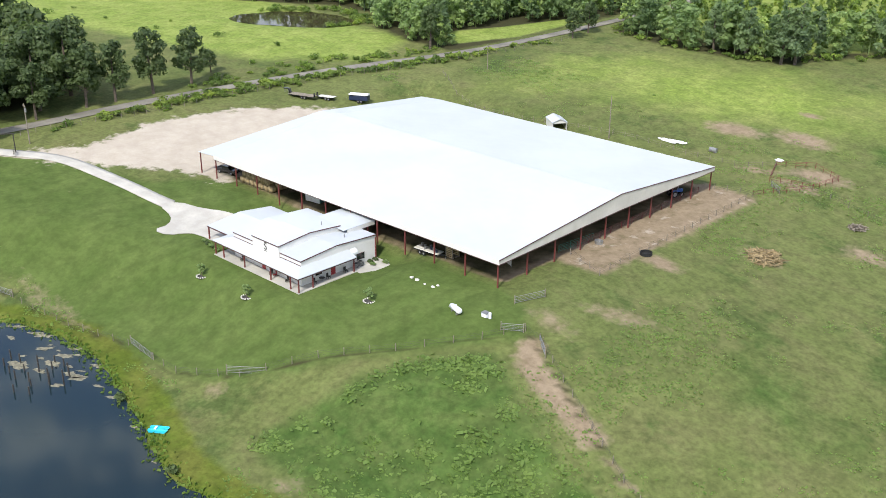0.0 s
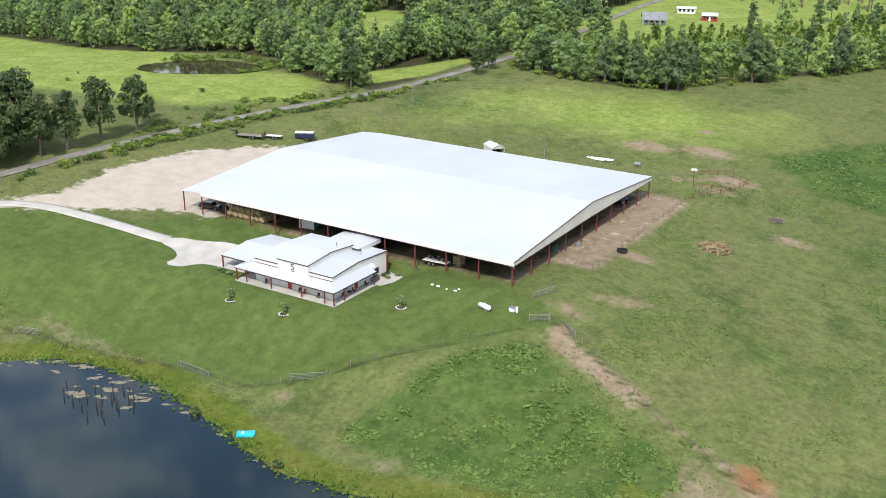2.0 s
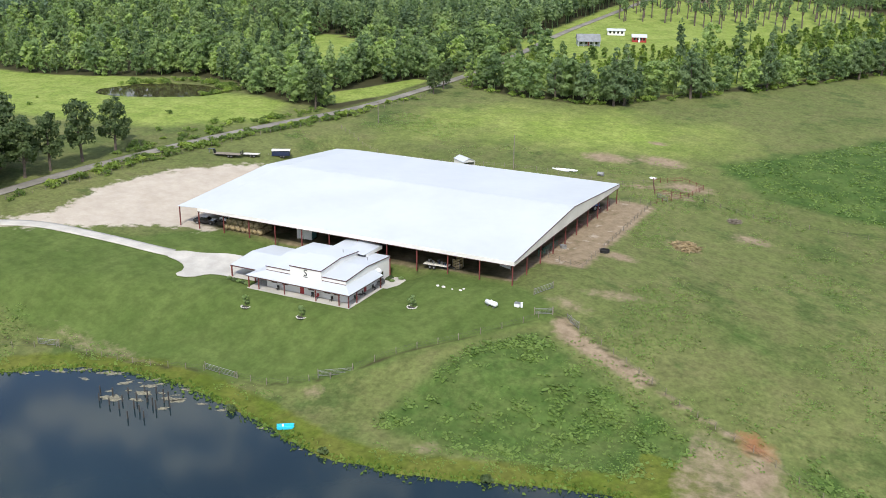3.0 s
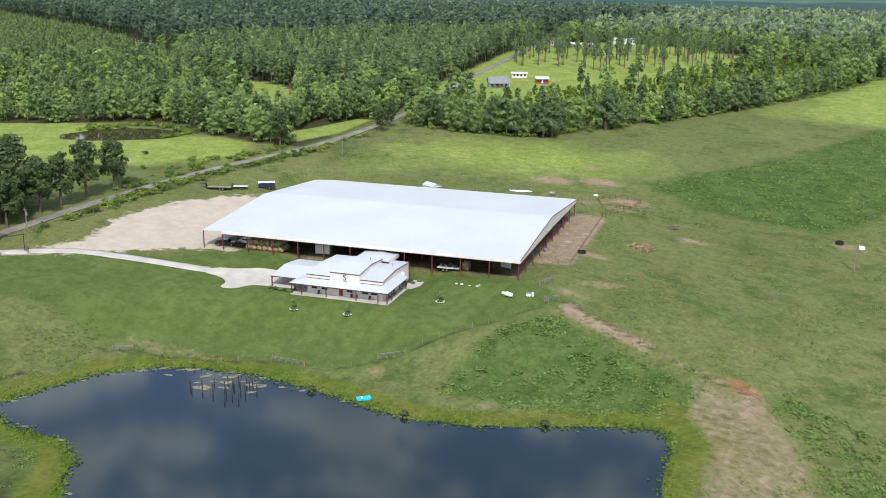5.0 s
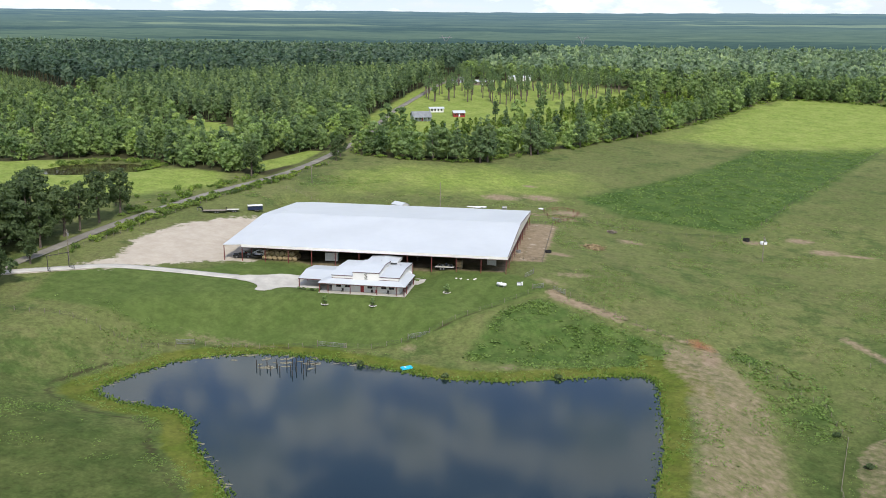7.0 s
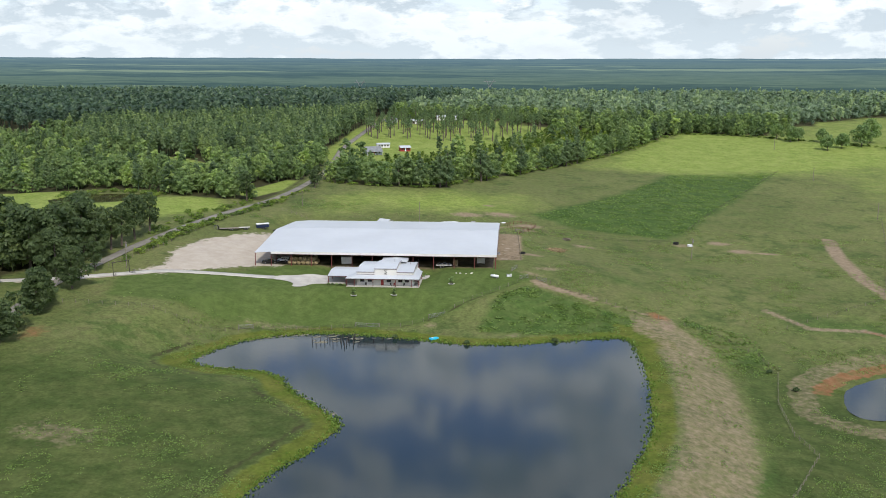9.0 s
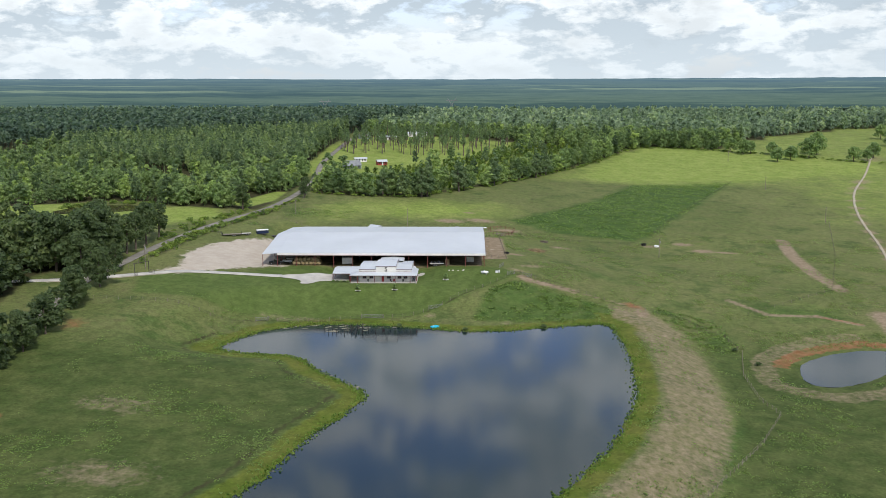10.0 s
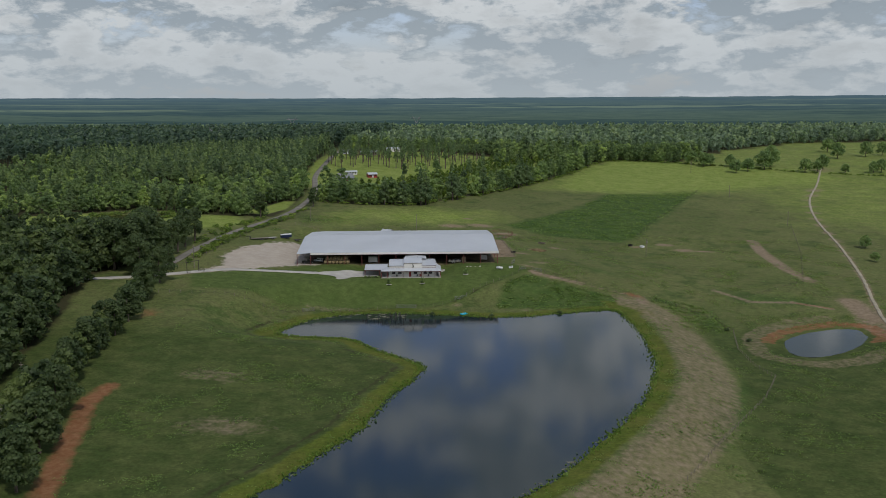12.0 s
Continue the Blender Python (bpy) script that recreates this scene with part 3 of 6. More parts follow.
def strip(name, line, half, lift, mat, label, category, edge=0.0):
    """A ribbon of paving laid over the land."""
    line = np.asarray(line, float)
    for _ in range(2):
        line = np.vstack([line[:1], np.stack([line[:-1] * 0.75 + line[1:] * 0.25, line[:-1] * 0.25 + line[1:] * 0.75], 1).reshape(-1, 2), line[-1:]])
    fine = [line[0]]
    for a, b in zip(line[:-1], line[1:]):
        count = max(1, int(np.hypot(*(b - a)) / 2.0))
        fine += [a + (b - a) * k / count for k in range(1, count + 1)]
    fine = np.array(fine)
    along = np.gradient(fine, axis=0)
    side = np.stack([-along[:, 1], along[:, 0]], 1) / np.maximum(np.hypot(along[:, 0], along[:, 1]), 1e-6)[:, None]
    offsets = (-half, -half * 0.5, 0.0, half * 0.5, half)
    verts, faces = [], []
    for k, p in enumerate(fine):
        wobble = edge * noise.noise((k * 0.4, half, 0))
        mids = [p + side[k] * (o + (wobble if abs(o) == half else 0)) for o in offsets]
        for m in mids:
            verts.append((m[0], m[1], level(*m) + lift))
    wide = len(offsets)
    for k in range(len(fine) - 1):
        for j in range(wide - 1):
            a = k * wide + j
            faces.append((a, a + 1, a + wide + 1, a + wide))
    ob = mass_mesh(name, verts, faces, mat, "structure", True)
    solid = ob.modifiers.new("thickness", "SOLIDIFY")
    solid.thickness, solid.offset = 0.12, -1.0
    return tagged(ob, label, category)


strip("road", ROAD, 2.0, 0.12, ASPHALT, "narrow worn country road along the fence", "road", 0.25)
strip("track", TRACK, 0.75, 0.08, TRACK_DIRT, "pale dirt track winding across the far pasture", "track", 0.5)
strip("driveway", DRIVE, 1.75, 0.07, CONCRETE, "pale concrete driveway curving across the lawn", "driveway")


def build_apron():
    points = [(-71, -24.5), (-66.8, -23.6), (-64.6, -20.2), (-62, -19.4), (-58.2, -19.4), (-49, -18.6), (-49, -5.5), (-58, -5.5), (-64, -8.5), (-71, -12), (-79, -13.6), (-80, -17.4), (-74, -18.2), (-70.6, -20.8)]
    fine = round_off(np.array(points), 1)
    bm = bmesh.new()
    face = bm.faces.new([bm.verts.new((px, py, 0)) for px, py in fine])
    bmesh.ops.triangulate(bm, faces=[face])
    bmesh.ops.subdivide_edges(bm, edges=bm.edges[:], cuts=3, use_grid_fill=True)
    for v in bm.verts:
        v.co.z = level(v.co.x, v.co.y) + 0.075
    ob = finish("driveway", bm, CONCRETE)
    solid = ob.modifiers.new("thickness", "SOLIDIFY")
    solid.thickness, solid.offset = 0.15, -1.0
    tagged(ob, "pale concrete turning apron before the carport", "driveway", kind="structure")


build_apron()


# ---- the open-sided barn ----
def build_barn():
    z0, eave, ridge, bay, count, deep = BARN_Z, 4.65, 7.55, 7.62, 11, 71.6
    long, mid = bay * count, deep / 2
    barn = thing("barn", (0, 0, z0), "huge open-sided barn with a low white metal roof on red posts", "barn")
    e, r = eave - z0, ridge - z0
    part("roof_slope", slab([(-long, -0.4, e), (0.5, -0.4, e), (0.5, mid, r), (-long, mid, r)], 0.12), WHITE_METAL, barn)
    part("roof_slope", slab([(-long, mid, r), (0.5, mid, r), (0.5, deep + 0.4, e), (-long, deep + 0.4, e)], 0.12), WHITE_METAL, barn)
    part("ridge_cap", prism([(mid - 0.5, r - 0.02), (mid, r + 0.05), (mid + 0.5, r - 0.02), (mid, r - 0.05)], "x", -long, 0.5), WHITE_METAL, barn)
    part("lean_to_roof", slab([(-long - 6.2, -0.4, e - 0.35), (-long, -0.4, e + 0.02), (-long, mid, r + 0.02), (-long - 6.2, mid, r - 0.55)], 0.10), WHITE_METAL, barn)
    part("lean_to_roof", slab([(-long - 6.2, mid, r - 0.55), (-long, mid, r + 0.02), (-long, deep + 0.4, e + 0.02), (-long - 6.2, deep + 0.4, e - 0.35)], 0.10), WHITE_METAL, barn)
    part("fascia", box(-long, 0.5, -0.46, -0.40, e - 0.85, e + 0.02), WHITE_WALL, barn, "white metal fascia along the front eave")
    part("fascia", box(-long, 0.5, deep + 0.40, deep + 0.46, e - 0.85, e + 0.02), WHITE_WALL, barn)
    part("drip_edge", box(-long, 0.5, -0.50, -0.46, e - 0.94, e - 0.85), DARK_TRIM, barn, "dark red lower trim strip")
    part("gable_panel", prism([(-0.4, e - 0.85), (-0.4, e - 0.02), (mid, r - 0.02), (deep + 0.4, e - 0.02), (deep + 0.4, e - 0.85), (mid, e - 0.45)], "x", 0.42, 0.52), BEIGE_PANEL, barn, "pale beige gable panel with a dark edge")
    for y0, y1, h0, h1 in ((-0.45, mid, e, r), (mid, deep + 0.45, r, e)):
        part("rake_trim", slab([(0.5, y0, h0 + 0.05), (0.62, y0, h0 + 0.05), (0.62, y1, h1 + 0.05), (0.5, y1, h1 + 0.05)], 0.16), DARK_TRIM, barn)
    part("gable_foot_trim", slab([(0.52, -0.4, e - 0.82), (0.60, -0.4, e - 0.82), (0.60, mid, e - 0.42), (0.52, mid, e - 0.42)], 0.12), DARK_TRIM, barn)
    part("gable_foot_trim", slab([(0.52, mid, e - 0.42), (0.60, mid, e - 0.42), (0.60, deep + 0.4, e - 0.82), (0.52, deep + 0.4, e - 0.82)], 0.12), DARK_TRIM, barn)
    front = box(-0.11, 0.11, -0.11, 0.11, -0.1, 1.0)
    shaft = bpy.data.meshes.new("post")
    front.to_mesh(shaft)
    front.free()
    shaft.materials.append(RED_STEEL)

    def stand(x, y, top):
        ob = new("post", shaft)
        ob.parent = barn
        ob.matrix_basis = Matrix.Translation((x, y, 0)) @ Matrix.Diagonal((1, 1, top, 1))

    ys = [k * deep / 9 for k in range(10)]

    def under(y):
        return e + (r - e) * (1 - abs(y - mid) / mid) - 0.15

    for k in range(count + 1):
        for y in (ys if k in (0, count) else (0.0, ys[3], ys[6], deep)):
            stand(-k * bay, y, under(y) - (0.1 if 0 < y < deep else 0.0))
    for y in (0.0, ys[3], ys[6], deep):
        stand(-long - 6.0, y, under(y) - 0.45)
    for k in range(0, count + 1):
        own = prism([(0.0, e - 0.75), (0.0, e - 0.2), (mid, r - 0.2), (deep, e - 0.2), (deep, e - 0.75), (mid, r - 0.7)], "x", -k * bay - 0.1, -k * bay + 0.1)
        part("rafter", own, RED_STEEL, barn)
    for y in (12, 24, 48, 60):
        part("purlin", box(-long, 0, y - 0.1, y + 0.1, under(y) - 0.25, under(y) - 0.02), RED_STEEL, barn)
    part("back_wall", box(-long, -2 * bay, deep * 0.62, deep * 0.62 + 0.1, 0, 3.6), BEIGE_PANEL, barn, "shaded inner partition wall")
    return barn


build_barn()


# ---- the white metal house ----
def gable_block(x0, x1, y0, y1, low, eave, ridge, house, wall_name="wall", peak=None, over=0.25):
    mid = (y0 + y1) / 2 if peak is None else peak
    part(wall_name, prism([(y0, low), (y0, eave - 0.08), (mid, ridge - 0.08), (y1, eave - 0.08), (y1, low)], "x", x0, x1), WHITE_WALL, house)
    part("roof", slab([(x0 - over, y0 - over, eave), (x1 + over, y0 - over, eave), (x1 + over, mid, ridge), (x0 - over, mid, ridge)], 0.10), WHITE_METAL, house)
    part("roof", slab([(x0 - over, mid, ridge), (x1 + over, mid, ridge), (x1 + over, y1 + over, eave), (x0 - over, y1 + over, eave)], 0.10), WHITE_METAL, house)
    for a, b, h0, h1 in ((y0 - over, mid, eave, ridge), (mid, y1 + over, ridge, eave)):
        part("rake_trim", slab([(x1 + over, a, h0 + 0.03), (x1 + over + 0.07, a, h0 + 0.03), (x1 + over + 0.07, b, h1 + 0.03), (x1 + over, b, h1 + 0.03)], 0.2), DARK_TRIM, house)
    part("eave_trim", box(x0 - over, x1 + over, y0 - over - 0.05, y0 - over, eave - 0.2, eave - 0.02), DARK_TRIM, house)


def window_unit(house, x, y, z, wide, high, facing):
    if facing == "front":
        frame_bm = box(x - wide / 2, x + wide / 2, y - 0.07, y - 0.003, z, z + high)
        pane = [(x - wide / 2 + 0.08 + k * (wide / 2), x - 0.04 + k * (wide / 2), y - 0.09, y - 0.072, z + 0.08, z + high - 0.08) for k in (0, 1)]
    else:
        frame_bm = box(x + 0.003, x + 0.07, y - wide / 2, y + wide / 2, z, z + high)
        pane = [(x + 0.072, x + 0.09, y - wide / 2 + 0.08 + k * (wide / 2), y - 0.04 + k * (wide / 2), z + 0.08, z + high - 0.08) for k in (0, 1)]
    unit = part("window", frame_bm, DARK_TRIM, house)
    for p in pane:
        part("pane", box(*p), GLASS_DARK, unit)


def build_house():
    house = thing("house", (0, 0, HOUSE_Z), "white metal farmhouse with stepped roofs, red posts and a wraparound porch", "house")
    part("porch_slab", box(-51.8, -26.1, -22.9, -9.4, -0.5, 0.06), CONCRETE, house)
    part("floor_slab", box(-51.0, -26.6, -9.4, -2.3, -0.5, 0.05), CONCRETE, house)
    x0, x1, y0, y1 = -48.4, -28.3, -20.4, -2.5
    gable_block(x0, x1, y0, y1, 0.06, 4.85, 5.5, house, peak=-12.2, over=0.08)
    gable_block(-42.0, -34.2, y0 - 0.30, -6.2, 3.3, 6.1, 6.75, house, "raised_wall", over=0.08)
    for a, b, c, d in (((-51.9, -23.0), (-26.0, -23.0), (-28.3, -20.4), (-48.4, -20.4)), ((-26.0, -23.0), (-26.0, -9.3), (-28.3, -9.3), (-28.3, -20.4))):
        part("porch_roof", slab([(*a, 2.95), (*b, 2.95), (*c, 3.85), (*d, 3.85)], 0.10), WHITE_METAL, house)
    part("porch_roof", slab([(-51.9, -23.0, 2.95), (-48.4, -20.4, 3.85), (-48.4, -17.0, 3.85), (-51.9, -17.0, 2.95)], 0.10), WHITE_METAL, house)
    part("porch_gable", prism([(-28.3, 2.75), (-26.05, 2.75), (-26.05, 2.95), (-28.3, 3.8)], "y", -9.42, -9.32), WHITE_WALL, house)
    part("wall_flashing", box(-48.4, -28.3, -20.46, -20.403, 3.86, 3.98), DARK_TRIM, house)
    part("porch_beam", box(-51.8, -26.1, -22.95, -22.85, 2.62, 2.85), DARK_TRIM, house)
    part("porch_beam", box(-26.15, -26.05, -22.9, -9.4, 2.62, 2.85), DARK_TRIM, house)
    for px, py in ((-51.5, -22.6), (-48.9, -22.6), (-42.3, -22.6), (-34.4, -22.6), (-28.7, -22.6), (-26.4, -22.6), (-26.4, -19.4), (-26.4, -9.7), (-28.2, -2.6)):
        part("porch_post", box(px - 0.1, px + 0.1, py - 0.1, py + 0.1, 0.06, 4.3 if py > -5 else 2.7), RED_STEEL, house)
    # carport
    cx0, cx1, cy0, cy1, mid = -58.9, -49.15, -19.4, -3.8, -11.6
    part("carport_roof", slab([(cx0, cy0, 2.95), (cx1, cy0, 2.95), (cx1, mid, 3.8), (cx0, mid, 3.8)], 0.10), WHITE_METAL, house)
    part("carport_roof", slab([(cx0, mid, 3.8), (cx1, mid, 3.8), (cx1, cy1, 2.95), (cx0, cy1, 2.95)], 0.10), WHITE_METAL, house)
    part("carport_fascia", box(cx0, cx1, cy0 - 0.05, cy0 - 0.002, 2.68, 2.93), DARK_TRIM, house)
    part("carport_fascia", prism([(cy0, 2.7), (cy0, 2.92), (mid, 3.77), (cy1, 2.92), (cy1, 2.7), (mid, 3.5)], "x", cx0 - 0.07, cx0 - 0.002), DARK_TRIM, house)
    for px, py in ((cx0 + 0.2, cy0 + 0.2), (cx0 + 0.2, mid), (cx0 + 0.2, cy1 - 0.2), (-52.4, cy0 + 0.2)):
        part("carport_post", box(px - 0.12, px + 0.12, py - 0.12, py + 0.12, -0.1, 3.5 if py == mid else 2.85), RED_STEEL, house)
    # covered link to the barn
    lx0, lx1 = -41.6, -32.2
    lm = (lx0 + lx1) / 2
    part("link_roof", slab([(lx0, -7.0, 5.75), (lm, -7.0, 6.1), (lm, 0.9, 6.1), (lx0, 0.9, 5.75)], 0.10), WHITE_METAL, house)
    part("link_roof", slab([(lm, -7.0, 6.1), (lx1, -7.0, 5.75), (lx1, 0.9, 5.75), (lm, 0.9, 6.1)], 0.10), WHITE_METAL, house)
    part("link_fascia", box(lx1 - 0.06, lx1 + 0.02, -6.0, 0.9, 4.9, 5.64), WHITE_WALL, house)
    part("link_post", box(lx1 - 0.3, lx1 - 0.08, -0.9, -0.68, -0.2, 5.1), RED_STEEL, house)
    # doors and windows
    for wx in (-46.4, -43.7, -32.9, -30.6, -37.0):
        window_unit(house, wx, -20.4, 1.25, 1.5, 1.0, "front")
    for wy, wide in ((-16.5, 1.5), (-6.4, 1.9)):
        window_unit(house, -28.3, wy, 1.0, wide, 1.25, "side")
    for at in ("front", "side"):
        bm = box(-39.8, -38.8, -20.48, -20.403, 0.06, 2.15) if at == "front" else box(-28.297, -28.22, -13.6, -12.6, 0.06, 2.15)
        door = part("door", bm, RED_PAINT, house, "dark red front door")
        knob = rod((-38.95, -20.55, 1.05), (-38.95, -20.48, 1.05), 0.04) if at == "front" else rod((-28.22, -12.72, 1.05), (-28.15, -12.72, 1.05), 0.04)
        part("door_handle", knob, STEEL, door)
    # roof vent pipes
    for px, py, h in ((-36.2, -9.0, 7.1), (-30.6, -8.2, 5.9)):
        part("vent_pipe", rod((px, py, h - 1.1), (px, py, h), 0.08), STEEL, house)
    # letter on the raised front
    curve = bpy.data.curves.new("letter", "FONT")
    curve.body, curve.size, curve.extrude, curve.align_x = "S", 2.1, 0.02, "CENTER"
    shape = new("letter_shape", curve)
    bpy.context.view_layer.update()
    mesh = bpy.data.meshes.new_from_object(shape.evaluated_get(bpy.context.evaluated_depsgraph_get()))
    bpy.data.objects.remove(shape)
    mesh.materials.clear()
    mesh.materials.append(BLACK_SIGN)
    letter = new("letter", mesh)
    letter.parent = house
    letter.matrix_basis = pose(-38.1, -20.73, 4.3, 90, 0, 0)
    tagged(letter, "large black letter S on the raised wall")
    part("letter_bar", box(-38.6, -37.6, -20.76, -20.703, 4.04, 4.14), BLACK_SIGN, house)


build_house()


# ---- trees ----
def crown_cloud(rng, lobes, count, size):
    """Leaf sprays: small three-cornered blades spread over the outside of many lobes."""
    lobes = np.array(lobes)
    share = lobes[:, 3] ** 2
    pick = rng.choice(len(lobes), count, p=share / share.sum())
    way = rng.normal(size=(count, 3))
    way[:, 2] = np.where(rng.uniform(size=count) < 0.6, np.abs(way[:, 2]), way[:, 2])
    way /= np.linalg.norm(way, axis=1)[:, None]
    out = rng.uniform(0.25, 1.15, count) ** 0.6
    centre = lobes[pick, :3] + way * (out * lobes[pick, 3])[:, None] * np.array([1, 1, 0.75])
    up = way * 0.9 + rng.normal(size=(count, 3)) * 0.45 + np.array([0, 0, 0.35])
    up /= np.linalg.norm(up, axis=1)[:, None]
    a = np.cross(up, rng.normal(size=(count, 3)))
    a /= np.linalg.norm(a, axis=1)[:, None]
    b = np.cross(up, a)
    s = (size * rng.uniform(0.6, 1.5, count))[:, None]
    corner = [centre + (a * u + b * v) * s for u, v in ((-1.15, -0.8), (1.15, -0.65), (0.1, 1.25))]
    return np.stack(corner, 1).reshape(-1, 3), np.arange(count * 3).reshape(-1, 3)


def broadleaf_lobes(rng, high, wide, lobes=16, low=0.22):
    """Overlapping leaf masses in an egg-shaped crown of the given width."""
    made = []
    for k in range(lobes):
        t = (k + rng.uniform(0, 1)) / lobes
        turn = k * 2.4 + rng.uniform(-0.6, 0.6)
        reach_out = wide * 0.5 * math.sin(math.pi * (0.18 + 0.76 * t)) ** 0.7
        out = reach_out * rng.uniform(0.35, 0.95)
        made.append((math.cos(turn) * out, math.sin(turn) * out, high * (low + (0.93 - low) * t), wide * rng.uniform(0.12, 0.23)))
    return made


def pine_lobes(rng, high, wide, low=0.34):
    """Whorls of short boughs that narrow towards the tip."""
    made = []
    for k in range(11):
        t = k / 10
        z = high * (low + (0.98 - low) * t)
        for j in range(3 if k < 8 else 1):
            turn = k * 1.3 + j * 2.1 + rng.uniform(-0.4, 0.4)
            out = wide * 0.5 * (1 - t) ** 0.5 * rng.uniform(0.35, 0.9)
            made.append((math.cos(turn) * out, math.sin(turn) * out, z + rng.uniform(-0.02, 0.02) * high, wide * (0.20 - 0.11 * t) * rng.uniform(0.75, 1.2)))
    return made


def trunk_mesh(rng, high, thick, lobes):
    bm = bmesh.new()
    lean = Vector((rng.uniform(-0.03, 0.03), rng.uniform(-0.03, 0.03), 0)) * high
    points = [Vector((0, 0, -0.5)), Vector((0, 0, high * 0.25)) + lean * 0.4, Vector((0, 0, high * 0.55)) + lean, Vector((0, 0, high * 0.85)) + lean]
    radii = [thick * 1.25, thick, thick * 0.7, thick * 0.2]
    for k in range(3):
        rod(points[k], points[k + 1], radii[k], radii[k + 1], 7, bm, False)
    for lx, ly, lz, lr in lobes[:6]:
        start = min(lz * 0.7, high * 0.6)
        rod((lean.x * 0.7, lean.y * 0.7, start), (lx * 0.8, ly * 0.8, lz), thick * 0.42, thick * 0.1, 5, bm, False)
    return bm


def make_tree(name, seed, high, wide, style, clumps, size, mat):
    rng = np.random.default_rng(seed)
    lobes = pine_lobes(rng, high, wide, 0.55 if style == "stem" else 0.22) if style in ("pine", "stem") else broadleaf_lobes(rng, high, wide, 22, 0.32 if style == "tall" else 0.22)
    ob = thing(name, (0, 0, 0), "", "tree")
    part("trunk", trunk_mesh(rng, high, 0.018 * high + 0.05, lobes), BARK, ob)
    verts, faces = crown_cloud(rng, lobes, clumps, size)
    crown = mass_mesh("crown", verts, faces, mat)
    crown.parent = ob
    return ob


def plant(ob, spots, label, group=""):
    """Copies of one tree at several spots, turned and scaled apart."""
    rng = np.random.default_rng(len(spots) * 7 + len(label))
    for k, spot in enumerate(spots):
        x, y = spot[:2]
        s = (spot[2] if len(spot) > 2 else 1.0) * rng.uniform(0.93, 1.07)
        m = pose(x, y, level(x, y) - 0.15, 0, 0, rng.uniform(0, 360))
        if k:
            copy = copy_thing(ob, m)
        else:
            copy = ob
            copy.matrix_basis = m
        copy.scale = (s, s, s * rng.uniform(0.92, 1.1))
        tagged(copy, label, "tree", group)


def scatter(rng, poly, step, keep):
    lo, hi = poly.min(0), poly.max(0)
    gx, gy = np.meshgrid(np.arange(lo[0], hi[0], step), np.arange(lo[1], hi[1], step))
    x = gx.ravel() + rng.uniform(-0.45, 0.45, gx.size) * step
    y = gy.ravel() + rng.uniform(-0.45, 0.45, gx.size) * step
    ok = inside(x, y, poly) & keep(x, y)
    return np.stack([x[ok], y[ok]], 1)


def woodland(name, spots, templates, heights, mat, label, seed, smooth=False):
    """Many trees as one mesh, from a few templates turned and scaled."""
    rng = np.random.default_rng(seed)
    all_v, all_f, all_t, base_index = [], [], [], 0
    which = rng.integers(0, len(templates), len(spots))
    z = land(spots[:, 0], spots[:, 1])
    for k, (verts, faces) in enumerate(templates):
        mine = np.where(which == k)[0]
        if not len(mine):
            continue
        turn = rng.uniform(0, 2 * math.pi, len(mine))
        s = rng.uniform(*heights, len(mine))
        wide = s * rng.uniform(0.85, 1.15, len(mine))
        c, n = np.cos(turn)[:, None], np.sin(turn)[:, None]
        vx = (verts[None, :, 0] * c - verts[None, :, 1] * n) * wide[:, None] + spots[mine, 0][:, None]
        vy = (verts[None, :, 0] * n + verts[None, :, 1] * c) * wide[:, None] + spots[mine, 1][:, None]
        vz = verts[None, :, 2] * s[:, None] + z[mine][:, None] - 0.2
        all_v.append(np.stack([vx, vy, vz], -1).reshape(-1, 3))
        all_t.append(np.repeat(np.clip(rng.normal(0.5, 0.26, len(mine)), 0, 1), len(verts)))
        f = faces[None] + (np.arange(len(mine)) * len(verts))[:, None, None] + base_index
        all_f.append(f.reshape(-1, faces.shape[1]))
        base_index += len(mine) * len(verts)
    if not all_v:
        return None
    ob = mass_mesh(name, np.concatenate(all_v), np.concatenate(all_f), mat, "stuff", False, np.concatenate(all_t))
    return tagged(ob, label, "woodland")


def unit_templates(seed, style, count, clumps, size):
    """Trees one metre high, to be scaled, each with a rough trunk."""
    made = []
    for k in range(count):
        rng = np.random.default_rng(seed + k)
        if style == "bush":
            lobes = [(rng.uniform(-0.5, 0.5), rng.uniform(-0.5, 0.5), rng.uniform(0.25, 0.6), rng.uniform(0.25, 0.4)) for _ in range(6)]
        elif style == "oak":
            lobes = broadleaf_lobes(rng, 1.0, rng.uniform(0.48, 0.72), 14, rng.uniform(0.06, 0.17))
        else:
            lobes = pine_lobes(rng, 1.0, rng.uniform(0.26, 0.36) if style == "pine" else 0.5, 0.38 if style == "pine" else 0.1)
        verts, faces = crown_cloud(rng, lobes, clumps, size)
        t = 0.012
        stem = np.array([(-t, -t, -0.03), (t, -t, -0.03), (0, t, -0.03), (-t / 2, -t / 2, 0.8), (t / 2, -t / 2, 0.8), (0, t / 2, 0.8)])
        sides = np.array([(0, 1, 4), (0, 4, 3), (1, 2, 5), (1, 5, 4), (2, 0, 3), (2, 3, 5)]) + len(verts)
        made.append((np.vstack([verts, stem]), np.vstack([faces, sides])))
    return made


def open_ground(x, y):
    clear = signed(x, y, CLEARING) > 3
    glade = (signed(x, y, GLADE) > 2) & (signed(x, y, GLADE_WEST) > 2) & (signed(x, y, GLADE_ROAD) > 2)
    return clear & glade & (signed(x, y, FAR_POND) > 5) & (reach(x, y, ROAD) > 7)


